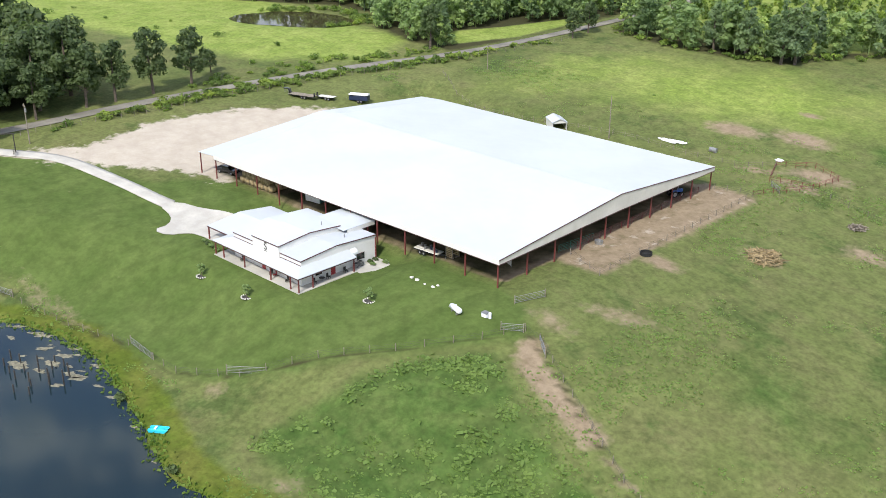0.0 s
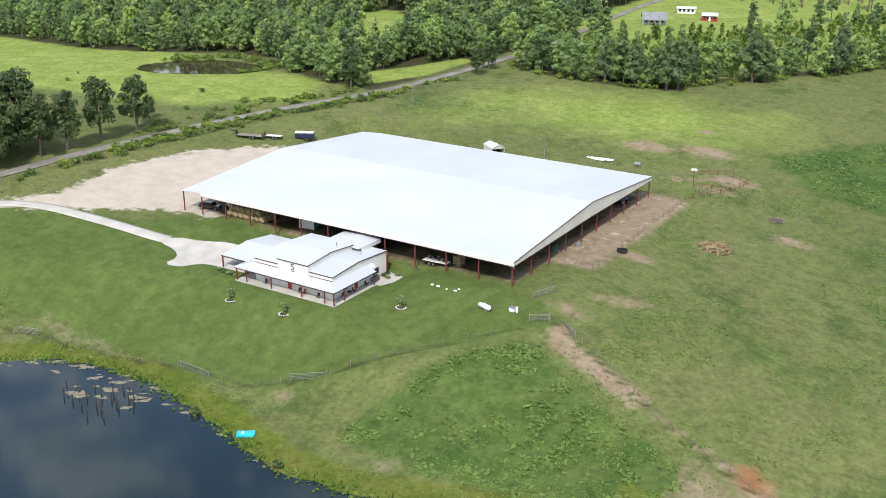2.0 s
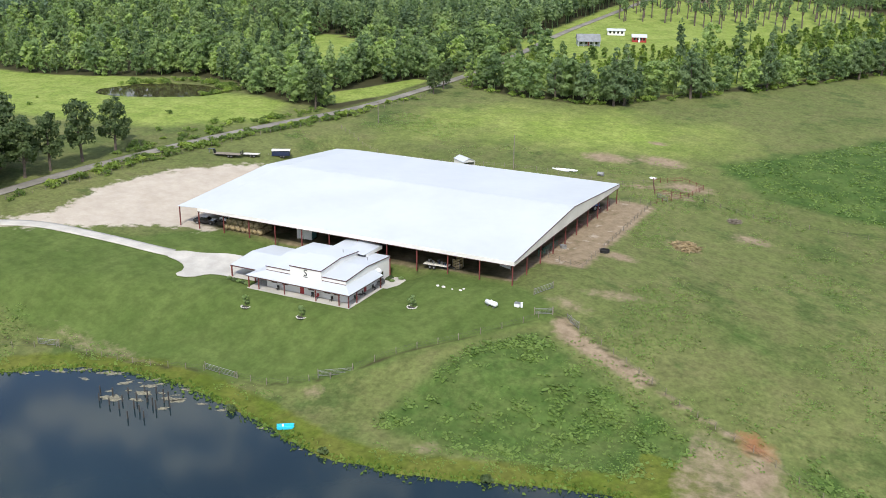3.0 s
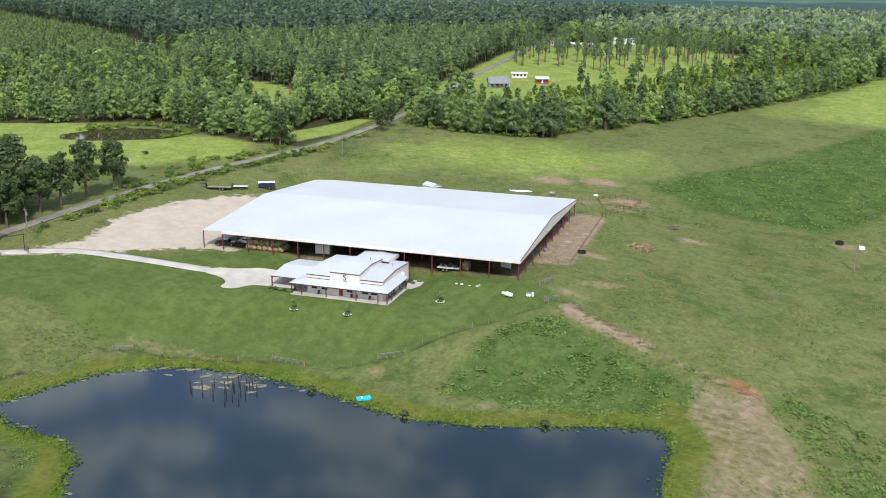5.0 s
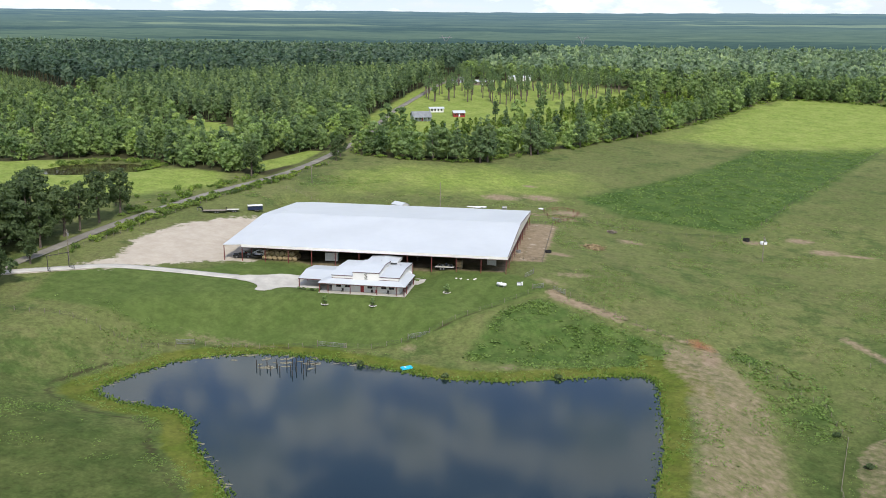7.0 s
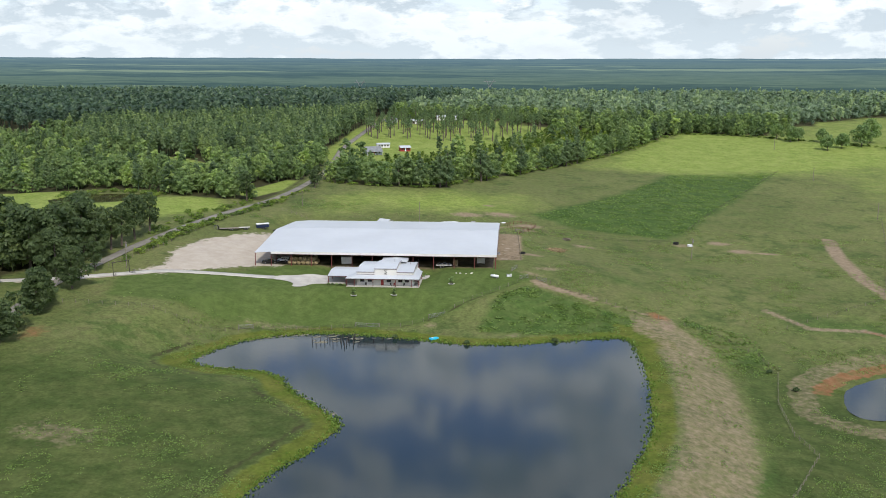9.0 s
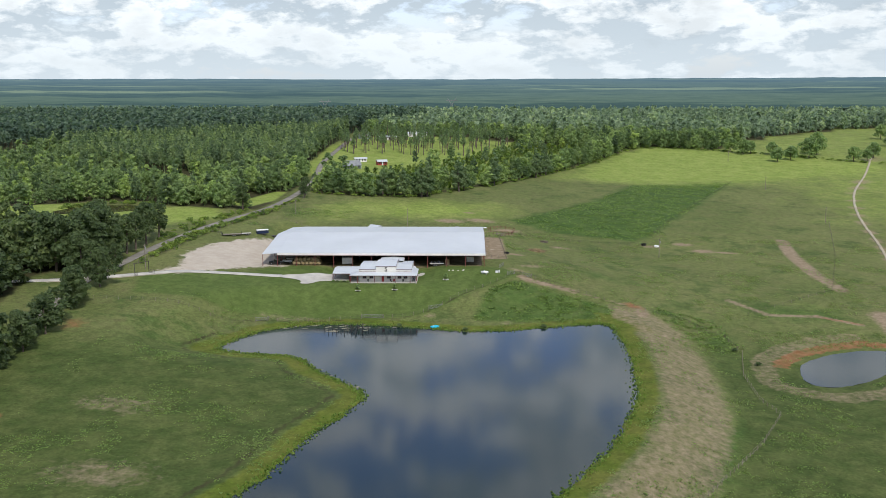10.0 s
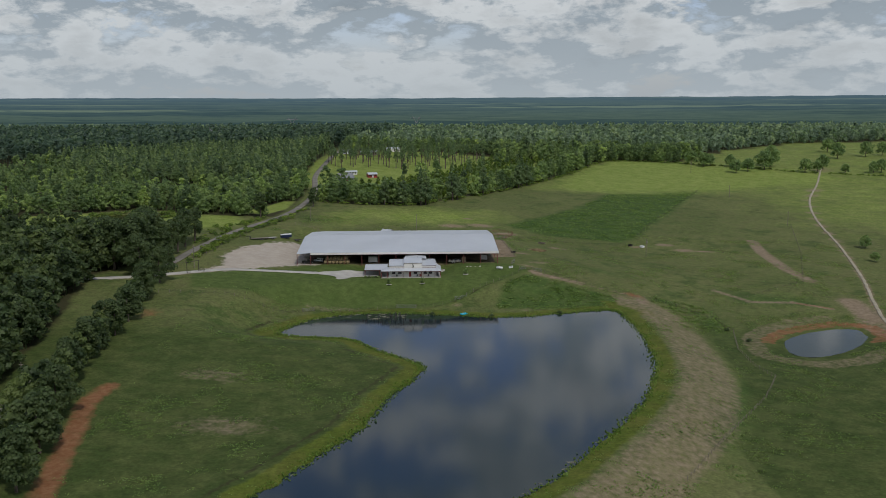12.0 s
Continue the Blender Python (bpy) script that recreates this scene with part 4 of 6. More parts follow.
def build_woods():
    rng = np.random.default_rng(5)
    oak_near, oak_mid, oak_far = unit_templates(10, "oak", 9, 560, 0.036), unit_templates(30, "oak", 7, 300, 0.048), unit_templates(50, "oak", 5, 80, 0.085)
    pine_near, pine_mid, pine_far = unit_templates(65, "pine", 5, 420, 0.026), unit_templates(70, "pine", 6, 170, 0.038), unit_templates(90, "pine", 4, 64, 0.058)

    def rim(x, y):
        return (np.abs(signed(x, y, WOOD_RIGHT)) < 24) | ((np.abs(signed(x, y, WOOD_LEFT)) < 34) & (x > -240))

    def planted(x, y):
        return (signed(x, y, PINE_FOREST) < 0) | (signed(x, y, YOUNG_PINES) < 6)

    def clouded_belt(x, y):
        edge = np.interp(x, (-900, -455, -384, -330, -262, -205, -150, -60), (780, 476, 400, 402, 440, 466, 505, 700))
        return (y > edge) & (y < 905) & (x < -60)

    def broad(x, y):
        return open_ground(x, y) & ~planted(x, y) & ~clouded_belt(x, y)

    def thin(x, y, share):
        return (np.random.default_rng(len(x)).uniform(size=len(x)) < share) | (signed(x, y, SCRUB) > 0)

    for poly, seed, low, top in ((WOOD_RIGHT, 1, 7, 15), (WOOD_LEFT, 2, 6, 14)):
        close = scatter(rng, poly, 6.4, lambda x, y: broad(x, y) & rim(x, y) & (y < 560) & (np.abs(x) < 330) & thin(x, y, 0.10))
        woodland("woodland", close, oak_near, (low, top + 1), LEAF_OAK, "dense broadleaf woodland edge", seed)
        mixed = scatter(rng, poly, 7.8, lambda x, y: broad(x, y) & ~rim(x, y) & (y < 560) & (np.abs(x) < 420) & thin(x, y, 0.06))
        woodland("woodland", mixed, oak_mid, (low, top), LEAF_OAK, "broadleaf woodland beyond the fields", seed + 10)
        tall = scatter(rng, poly, 16.0, lambda x, y: broad(x, y) & (y < 560) & (np.abs(x) < 420) & thin(x, y, 0.15))
        woodland("woodland", tall, pine_near, (top - 3, top + 4), LEAF_PINE, "tall pines among the broadleaf trees", seed + 20)
        back = scatter(rng, poly, 11.0, lambda x, y: broad(x, y) & ((y >= 560) | (np.abs(x) > 420)) & (np.abs(x) < 120 + 0.82 * (y + 260)))
        woodland("woodland", back, oak_far, (10, 17), LEAF_HAZED, "distant mixed woodland", seed + 30)
        pines = scatter(rng, poly, 19.0, lambda x, y: broad(x, y) & ((y >= 560) | (np.abs(x) > 420)) & (np.abs(x) < 120 + 0.82 * (y + 260)))
        woodland("woodland", pines, pine_far, (14, 20), LEAF_HAZED, "distant pine woodland", seed + 40)
    stand = scatter(rng, PINE_FOREST, 6.0, open_ground)
    woodland("woodland", stand, pine_mid, (14.5, 18.5), LEAF_PINE, "even stand of tall pines beside the road", 51)
    belt = scatter(rng, np.array([(-900, 380), (-60, 380), (-60, 910), (-900, 910)], float), 9.5, lambda x, y: clouded_belt(x, y) & open_ground(x, y) & (signed(x, y, YOUNG_PINES) > 6) & (np.abs(x) < 120 + 0.82 * (y + 260)))
    woodland("woodland", belt, pine_far, (18, 23), LEAF_CLOUDED, "belt of tall pines with cloud shade in their colour", 52)
    rows = scatter(rng, YOUNG_PINES, 5.2, lambda x, y: x > -120 - 0.82 * (y + 260))
    woodland("woodland", rows, unit_templates(95, "young", 4, 40, 0.10), (4.2, 6.0), LEAF_YOUNG, "young pine plantation in even rows", 53)
    near = scatter(rng, WOOD_NEAR, 6.6, lambda x, y: (reach(x, y, ROAD) > 5) & (x > -235))
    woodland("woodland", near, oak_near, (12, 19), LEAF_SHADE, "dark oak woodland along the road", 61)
    belt_line = np.array([(-143, -52), (-138, -60), (-137, -100), (-136, -145), (-131, -190), (-126, -245), (-150, -245), (-143, -182), (-141, -108)], float)
    beside = scatter(rng, belt_line, 6.0, lambda x, y: reach(x, y, ROAD) > 4.5)
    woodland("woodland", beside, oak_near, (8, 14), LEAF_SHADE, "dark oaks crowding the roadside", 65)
    bank = round_off(FAR_POND, 2)
    bank = bank[(bank[:, 1] > 108)] + np.array([0, 4.0])
    woodland("brush", bank.repeat(3, 0) + rng.normal(size=(len(bank) * 3, 2)) * 1.6, unit_templates(140, "bush", 4, 110, 0.09), (1.2, 3.2), LEAF_BUSH, "bushes along the far pond's bank", 66)
    young = scatter(rng, SCRUB, 6.0, lambda x, y: open_ground(x, y))
    woodland("brush", young, unit_templates(110, "oak", 4, 130, 0.085), (2.0, 6.0), LEAF_BUSH, "bright young scrub behind the tree line", 62)
    # hedge along the foot of the tree line and the road fence
    lines_at = [np.array(p) for p in (EDGE.tolist(), [(-117, 84), (-111, 101), (-105, 118), (-100, 140)], [(-141, 30), (-137, 48), (-132, 68), (-126, 86), (-120, 104), (-119, 108)], [(-136, -10), (-134, 10), (-131, 34), (-126.5, 56), (-120, 78), (-113, 96), (-106, 116)], [(-136.5, -2), (-133, 22), (-129, 46), (-123, 68), (-116, 88), (-109, 108)], [(-144, 40), (-140, 56), (-136, 72), (-129, 90), (-122, 108)], [(-133, 10), (-130, 34), (-126, 54), (-121, 72), (-114, 90), (-107, 108)])]
    spots = []
    for line in lines_at:
        for a, b in zip(line[:-1], line[1:]):
            for k in range(int(np.hypot(*(b - a)) / 2.2)):
                p = a + (b - a) * rng.uniform() + rng.normal(size=2) * 1.3
                spots.append(p)
    woodland("brush", np.array(spots), unit_templates(120, "bush", 4, 110, 0.09), (1.0, 2.8), LEAF_BUSH, "low brush along the fence lines", 63)
    # scattered bushes in the sunny field and the far pasture
    field = np.array([(-300, 50), (-190, 52), (-145, 50), (-132, 80), (-150, 92), (-300, 80)], float)
    bushes = scatter(rng, field, 22.0, lambda x, y: np.ones(len(x), bool))
    woodland("brush", bushes, unit_templates(130, "bush", 4, 140, 0.08), (1.2, 3.0), LEAF_BUSH, "round bushes in the sunlit field", 64)
    # far canopy, whose haze is painted emission
    gx, gy = np.meshgrid(np.linspace(-4700, 4700, 190), np.concatenate([np.linspace(960, 2200, 60), np.linspace(2240, 4750, 50)]))
    lump = np.array([[noise.noise((px * 0.011, py * 0.011, 2)) * 4 + noise.noise((px * 0.0016, py * 0.0016, 7)) * 3 for px in gx[0]] for py in gy[:, 0]])
    gz = land(gx, gy) + 13 + lump
    idx = np.arange(gx.size).reshape(gx.shape)
    faces = np.stack([idx[:-1, :-1], idx[:-1, 1:], idx[1:, 1:], idx[1:, :-1]], -1).reshape(-1, 4)
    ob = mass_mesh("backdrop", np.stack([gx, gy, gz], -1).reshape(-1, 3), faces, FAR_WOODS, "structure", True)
    tagged(ob, "forest reaching to the horizon with painted glowing haze", "backdrop")


def far_woods():
    m = bpy.data.materials.new("far_forest_painted_haze")
    m.use_nodes = True
    n = Nodes(m.node_tree)
    at = n.add("ShaderNodeNewGeometry").outputs["Position"]
    stretched = n.add("ShaderNodeVectorMath", {0: at, 1: (0.55, 1.0, 1.0)})
    stretched.operation = "MULTIPLY"
    bands = n.add("ShaderNodeVectorMath", {0: at, 1: (0.16, 1.0, 0.0)})
    bands.operation = "MULTIPLY"
    grain = n.ramp(n.noise(stretched.outputs[0], 0.028, 7.0, 0.75), [(0.36, (0.0,)), (0.64, (1.0,))])
    block = n.ramp(n.noise(bands.outputs[0], 0.0050, 4.0, 0.55, 0.3), [(0.44, (0.0,)), (0.52, (1.0,))])
    field = n.ramp(n.noise(bands.outputs[0], 0.0034, 3.0, 0.5, 0.2), [(0.60, (0.0,)), (0.625, (1.0,))])
    tone = n.mix(grain, (0.016, 0.036, 0.026), (0.052, 0.088, 0.056))
    tone = n.mix(n.math("MULTIPLY", block, 0.85), tone, n.mix(grain, (0.060, 0.095, 0.055), (0.115, 0.160, 0.090)))
    tone = n.mix(field, tone, (0.19, 0.24, 0.125))
    # Distance haze is painted in as blue emission, stronger farther off.
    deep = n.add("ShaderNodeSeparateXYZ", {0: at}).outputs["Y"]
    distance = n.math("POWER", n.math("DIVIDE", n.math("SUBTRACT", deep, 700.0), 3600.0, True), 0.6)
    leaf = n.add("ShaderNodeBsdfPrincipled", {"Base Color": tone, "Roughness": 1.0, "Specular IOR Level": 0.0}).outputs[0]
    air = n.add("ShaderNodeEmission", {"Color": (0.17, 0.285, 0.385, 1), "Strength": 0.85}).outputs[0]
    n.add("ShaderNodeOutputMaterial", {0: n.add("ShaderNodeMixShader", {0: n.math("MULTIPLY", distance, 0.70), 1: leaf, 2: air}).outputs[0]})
    return m


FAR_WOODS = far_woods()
build_woods()

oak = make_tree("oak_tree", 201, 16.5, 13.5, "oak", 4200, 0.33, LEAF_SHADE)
plant(oak, [(-139, -48, 0.85), (-139, -73, 0.8), (-137, -100, 0.8), (-137, -116, 0.75), (-138, -140, 0.8), (-136, -163, 0.8), (-131, -189, 0.85), (-127, -212, 0.85), (-124, -234, 0.9), (-153, -24, 1.35), (-152, -8, 1.3), (-158, 4, 1.25), (-162, -30, 1.3), (-150, -36, 0.95)],
      "spreading dark green oak beside the road", "oaks by the road")
slim = make_tree("roadside_tree", 202, 14, 8.0, "tall", 2200, 0.27, LEAF_SHADE)
plant(slim, [(-140, -27, 0.8), (-146, -12, 1.15), (-146, 2, 1.15), (-145, 10, 1.1), (-144, 21, 1.15), (-142, 32, 1.15), (-150, 44, 0.5), (-122, 108, 1.0), (-98, 160, 0.8), (-97, 150, 0.7)], "slim roadside tree with a bare lower trunk", "trees along the road")
pine = make_tree("pine_tree", 203, 21, 10.5, "pine", 3000, 0.32, LEAF_PINE)
plant(pine, [(-33, 170, 0.95), (-30, 173, 1.0), (-12, 200, 1.05), (-9, 204, 0.95), (10, 236, 1.05), (40, 288, 1.0), (48, 304, 0.9), (-55, 168, 0.8), (-44, 168, 0.85)], "tall dark pine at the wood's edge", "pines at the edge")
stemmed = make_tree("plantation_pine", 204, 15, 5.0, "stem", 420, 0.27, LEAF_PINE)
rng = np.random.default_rng(9)
stand = scatter(rng, CLEARING, 11.5, lambda x, y: (signed(x, y, CLEARING) < -4) & ((y > 385) | (x > -20)))
plant(stemmed, [(*p, rng.uniform(0.8, 1.15)) for p in stand[:110]], "thin tall pine standing in the sunlit clearing", "pines in the clearing")
lone = make_tree("pasture_tree", 205, 13, 12, "oak", 1500, 0.42, LEAF_OAK)
plant(lone, [(281, 452, 1.3), (294, 472, 1.4), (248, 430, 0.9), (262, 440, 1.0), (312, 436, 1.0), (382, 532, 1.1), (418, 549, 1.1), (370, 428, 0.8), (378, 430, 0.9), (336, 455, 1.0), (214, 100, 0.55), (202, 62, 0.4),
             (230, 468, 0.9), (222, 480, 1.0), (238, 474, 0.8), (270, 460, 0.7), (325, 440, 0.8), (345, 428, 0.7), (255, 470, 0.8), (440, 560, 1.0), (400, 600, 1.2), (470, 520, 1.1)], "rounded tree standing in the far pasture", "trees in the far pasture")


# ---- weeds ----
def build_weeds():
    rng = np.random.default_rng(77)
    verts, faces, at = [], [], 0
    spots = []
    while len(spots) < 26000:
        x, y = rng.uniform(-120, 200, 4000), rng.uniform(-240, 120, 4000)
        clump = np.array([noise.noise((px * 0.05, py * 0.05, 9)) + 0.6 * noise.noise((px * 0.17, py * 0.17, 4)) for px, py in zip(x, y)])
        lawn = (x < 10) & (y > -47) & (y < 1)
        ok = (clump > 0.08) & ~lawn & (signed(x, y, POND) > 3) & (signed(x, y, SMALL_POND) > 2) & (rect(x, y, -125, 10, -2, 76) > 0) & (rng.uniform(size=4000) < np.clip(clump * 1.6, 0.1, 1))
        spots += list(zip(x[ok], y[ok]))
    bank = np.array([(2, -24), (12, -14), (24, -22), (48, -30), (44, -44), (20, -50), (-4, -50), (-2, -38)], float)
    extra = scatter(rng, bank, 0.7, lambda x, y: np.array([noise.noise((px * 0.33, py * 0.33, 1)) + 0.5 * noise.noise((px * 0.08, py * 0.08, 3)) > 0.17 for px, py in zip(x, y)], bool))
    field = np.array([(18, 126), (40, 153), (69, 199), (105, 280), (180, 314), (88, 112), (76, 98), (34, 106)], float)
    rough = scatter(rng, field, 1.9, lambda x, y: np.array([noise.noise((px * 0.21, py * 0.21, 1)) + 0.5 * noise.noise((px * 0.06, py * 0.06, 3)) > -0.12 for px, py in zip(x, y)], bool))
    ditch = scatter(rng, np.array([(60, -22), (84, -34), (88, -62), (78, -70), (66, -46)], float), 1.0, lambda x, y: np.array([noise.noise((px * 0.25, py * 0.25, 6)) > -0.05 for px, py in zip(x, y)], bool))
    grown = np.concatenate([np.ones(26000), np.full(len(extra), 1.9), np.full(len(rough), 2.2), np.full(len(ditch), 2.0)])
    spots = np.array(spots[:26000] + [tuple(p) for p in extra] + [tuple(p) for p in rough] + [tuple(p) for p in ditch])
    z = land(spots[:, 0], spots[:, 1])
    count = 5
    n = len(spots) * count
    centre = np.repeat(np.column_stack([spots, z]), count, 0) + rng.normal(size=(n, 3)) * np.array([0.45, 0.45, 0.0]) * np.repeat(grown, count)[:, None]
    size = np.repeat(rng.uniform(0.10, 0.27, len(spots)) * grown, count) * rng.uniform(0.6, 1.2, n)
    turn = rng.uniform(0, math.pi, n)
    a = np.stack([np.cos(turn), np.sin(turn), rng.normal(size=n) * 0.3], 1) * size[:, None]
    b = np.stack([-np.sin(turn) * 0.9, np.cos(turn) * 0.9, 0.30 + 0 * turn], 1) * size[:, None]
    quad = np.stack([centre - a - b * 0.2, centre + a - b * 0.2, centre + a * 0.7 + b, centre - a * 0.8 + b * 0.9], 1)
    ob = mass_mesh("weeds", quad.reshape(-1, 3), np.arange(n * 4).reshape(-1, 4), WEED, "stuff")
    tagged(ob, "low leafy weeds scattered over the pasture", "weeds")


build_weeds()


# ---- fences, gates and poles ----
POST = bpy.data.meshes.new("post")
bm0 = rod((0, 0, -0.3), (0, 0, 1.35), 0.07, 0.06, 6)
bm0.to_mesh(POST)
bm0.free()
POST.materials.append(WOOD)
PIPE = bpy.data.meshes.new("pipe_post")
bm0 = rod((0, 0, -0.3), (0, 0, 1.5), 0.06, 0.06, 8)
bm0.to_mesh(PIPE)
bm0.free()
PIPE.materials.append(RED_STEEL)


def fence(line, gap, mesh, rails, radius, mat, label, group="fences"):
    """Posts at even gaps with rails or wires between them."""
    line = np.asarray(line, float)
    ob = thing("fence", (0, 0, 0), label, "fence", group)
    spots = [line[0]]
    for a, b in zip(line[:-1], line[1:]):
        count = max(1, round(float(np.hypot(*(b - a))) / gap))
        spots += [a + (b - a) * k / count for k in range(1, count + 1)]
    tops = [Vector((px, py, level(px, py))) for px, py in spots]
    for k, p in enumerate(tops):
        post = new("post", mesh)
        post.parent = ob
        post.matrix_basis = pose(*p, (k * 37 % 7 - 3) * 0.8, (k * 53 % 7 - 3) * 0.8, 0)
    for h in rails:
        bm = bmesh.new()
        for a, b in zip(tops[:-1], tops[1:]):
            rod(a + Vector((0, 0, h)), b + Vector((0, 0, h)), radius, radius, 4, bm, False)
        part("rail" if radius > 0.03 else "wire", bm, mat, ob)
    return ob


fence([(0.2, 20.5), (9.6, 16.6), (8.4, 75.5), (0.4, 73)], 3.2, POST, (0.5, 0.9, 1.25), 0.018, DARK_WOOD, "wire fence on thin posts round the sandy pen")
fence([(-0.8, 24), (-0.8, 68)], 3.6, PIPE, (0.5, 1.0, 1.4), 0.035, RED_STEEL, "rusty pipe rail along the open barn side")
fence([(-136, -62), (-111, -60), (-89, -59), (-78, -52), (-60, -49.5), (-45, -46), (-30, -46), (-19, -41), (-10, -32), (-1, -23.5), (8, -13), (12, -7), (16, -7.5), (24, -12.5), (33, -17.5), (42, -22.5), (56, -28), (72, -36), (84, -52), (86, -68)], 4.0, POST, (0.45, 0.9, 1.2), 0.015, DARK_WOOD, "wire fence on grey wooden posts across the pasture")
fence([(86, -68), (80, -92), (78, -116), (80, -130), (69, -152), (48, -185), (26, -220)], 3.0, POST, (0.4, 0.8, 1.2), 0.02, WOOD, "leaning wooden fence beside the muddy ditch")
fence([(-138, -20), (-134, -2), (-130, 14), (-128, 36), (-124, 54), (-119, 72), (-112, 90), (-105, 108), (-100, 128), (-97, 148)], 3.6, POST, (0.5, 0.9, 1.25), 0.02, DARK_WOOD, "wire fence along the country road")
fence([(-101, 92), (-88, 84), (-78, 81), (-62, 82), (-46, 85), (-30, 88), (-16, 88), (-4, 90), (3, 97)], 3.2, POST, (0.5, 1.0), 0.02, WOOD, "wooden post fence behind the barn")
fence([(3, 97), (10, 103), (17, 100), (15, 91), (6, 88), (3, 97)], 2.6, PIPE, (0.6, 1.1, 1.4), 0.035, RED_STEEL, "small pipe corral in the pasture")
fence([(15, 91), (34, 86), (58, 88), (78, 92)], 5.0, POST, (0.5, 1.0), 0.02, DARK_WOOD, "wire fence below the darker field")
fence([(88, 112), (118, 180), (150, 250), (182, 318)], 6.0, POST, (0.6, 1.1), 0.02, DARK_WOOD, "wire fence between two fields")
fence([(100, -24), (122, -6), (145, 13), (170, 80), (199, 171)], 6.0, POST, (0.6, 1.1), 0.02, DARK_WOOD, "wire fence along the far pasture")
fence([(8.4, 75.5), (10, 82), (15, 91)], 3.0, PIPE, (0.6, 1.2), 0.035, RED_STEEL, "pipe fence leading to the corral")


def gate(x0, y0, x1, y1, label, mat, high=1.3):
    """A tubular field gate between two ground points."""
    mid = ((x0 + x1) / 2, (y0 + y1) / 2)
    ob = thing("gate", (*mid, level(*mid)), label, "gate", "field gates", math.degrees(math.atan2(y1 - y0, x1 - x0)))
    half = math.hypot(x1 - x0, y1 - y0) / 2
    bm = bmesh.new()
    for side in (-half, half):
        rod((side, 0, 0.1), (side, 0, high), 0.05, None, 6, bm)
    for h in (0.2, high):
        rod((-half, 0, h), (half, 0, h), 0.05, None, 6, bm)
    part("gate_frame", bm, mat, ob)
    for k in range(1, 4):
        part("bar", rod((-half, 0, 0.2 + k * (high - 0.2) / 4), (half, 0, 0.2 + k * (high - 0.2) / 4), 0.03, None, 6), mat, ob)
    for side in (-half, half):
        part("gate_post", rod((side * 1.02, 0, -0.3), (side * 1.02, 0, high + 0.3), 0.08, None, 8), WOOD, ob)


for spot in ((-82, -53, -77.5, -51.8), (-45, -45.5, -37, -46), (-21, -42, -16, -38), (6, -2.5, 8, 3), (9, -9.5, 12, -7.5), (15, -7, 18.5, -10), (7.5, 86, 11, 83)):
    gate(*spot, "pale grey tubular field gate in the fence line", STEEL)


def pole(x, y, high, thick, label, arm=0.0, drum=False):
    ob = thing("utility_pole", (x, y, level(x, y)), label, "pole", "poles")
    part("shaft", rod((0, 0, -0.5), (0, 0, high), thick, thick * 0.65, 10), WOOD, ob)
    if arm:
        part("crossarm", box(-arm, arm, -0.06, 0.06, high - 0.7, high - 0.55), WOOD, ob)
        for side in (-arm * 0.9, arm * 0.9):
            part("insulator", rod((side, 0, high - 0.55), (side, 0, high - 0.3), 0.05, 0.03, 6), STEEL, ob)
    if drum:
        part("transformer", rod((0.32, 0, high - 2.1), (0.32, 0, high - 1.1), 0.25, None, 10), STEEL, ob, "grey transformer drum")


pole(-36, 84.5, 11.0, 0.16, "tall dark bare pole behind the barn")
pole(83, 66, 9.0, 0.18, "wooden utility pole standing in the pasture", 0.5, True)
pole(-131, -21, 10.0, 0.16, "wooden utility pole with a transformer by the entrance", 0.6, True)
pole(-94, 104, 7.5, 0.14, "wooden pole at the edge of the trees", 0.5)
pole(-146, -172, 9.0, 0.16, "wooden utility pole beside the lane", 0.6)
for px, py in ((206, 424), (197, 288), (197, 171)):
    pole(px, py, 9.0, 0.2, "distant wooden power pole in the pasture", 0.6)


def build_entrance():
    ob = thing("entrance_gate", (-130, -28.5, level(-130, -28.5)), "tall dark pipe entrance frame with open gate panels", "gate", "", 55)
    for side in (-3.2, 3.2):
        part("upright", rod((side, 0, -0.4), (side, 0, 4.6), 0.12, None, 8), DARK_WOOD, ob)
    part("top_beam", rod((-3.6, 0, 4.6), (3.6, 0, 4.6), 0.11, None, 8), DARK_WOOD, ob)
    for side in (-1, 1):
        bm = bmesh.new()
        for h in (0.3, 0.7, 1.1, 1.5):
            rod((side * 3.2, 0, h), (side * 3.4, -side * 2.8 * 0.2 - 2.6, h), 0.05, None, 6, bm)
        rod((side * 3.4, -side * 0.56 - 2.6, 0.2), (side * 3.4, -side * 0.56 - 2.6, 1.55), 0.05, None, 6, bm)
        part("gate_panel", bm, DARK_WOOD, ob)


build_entrance()


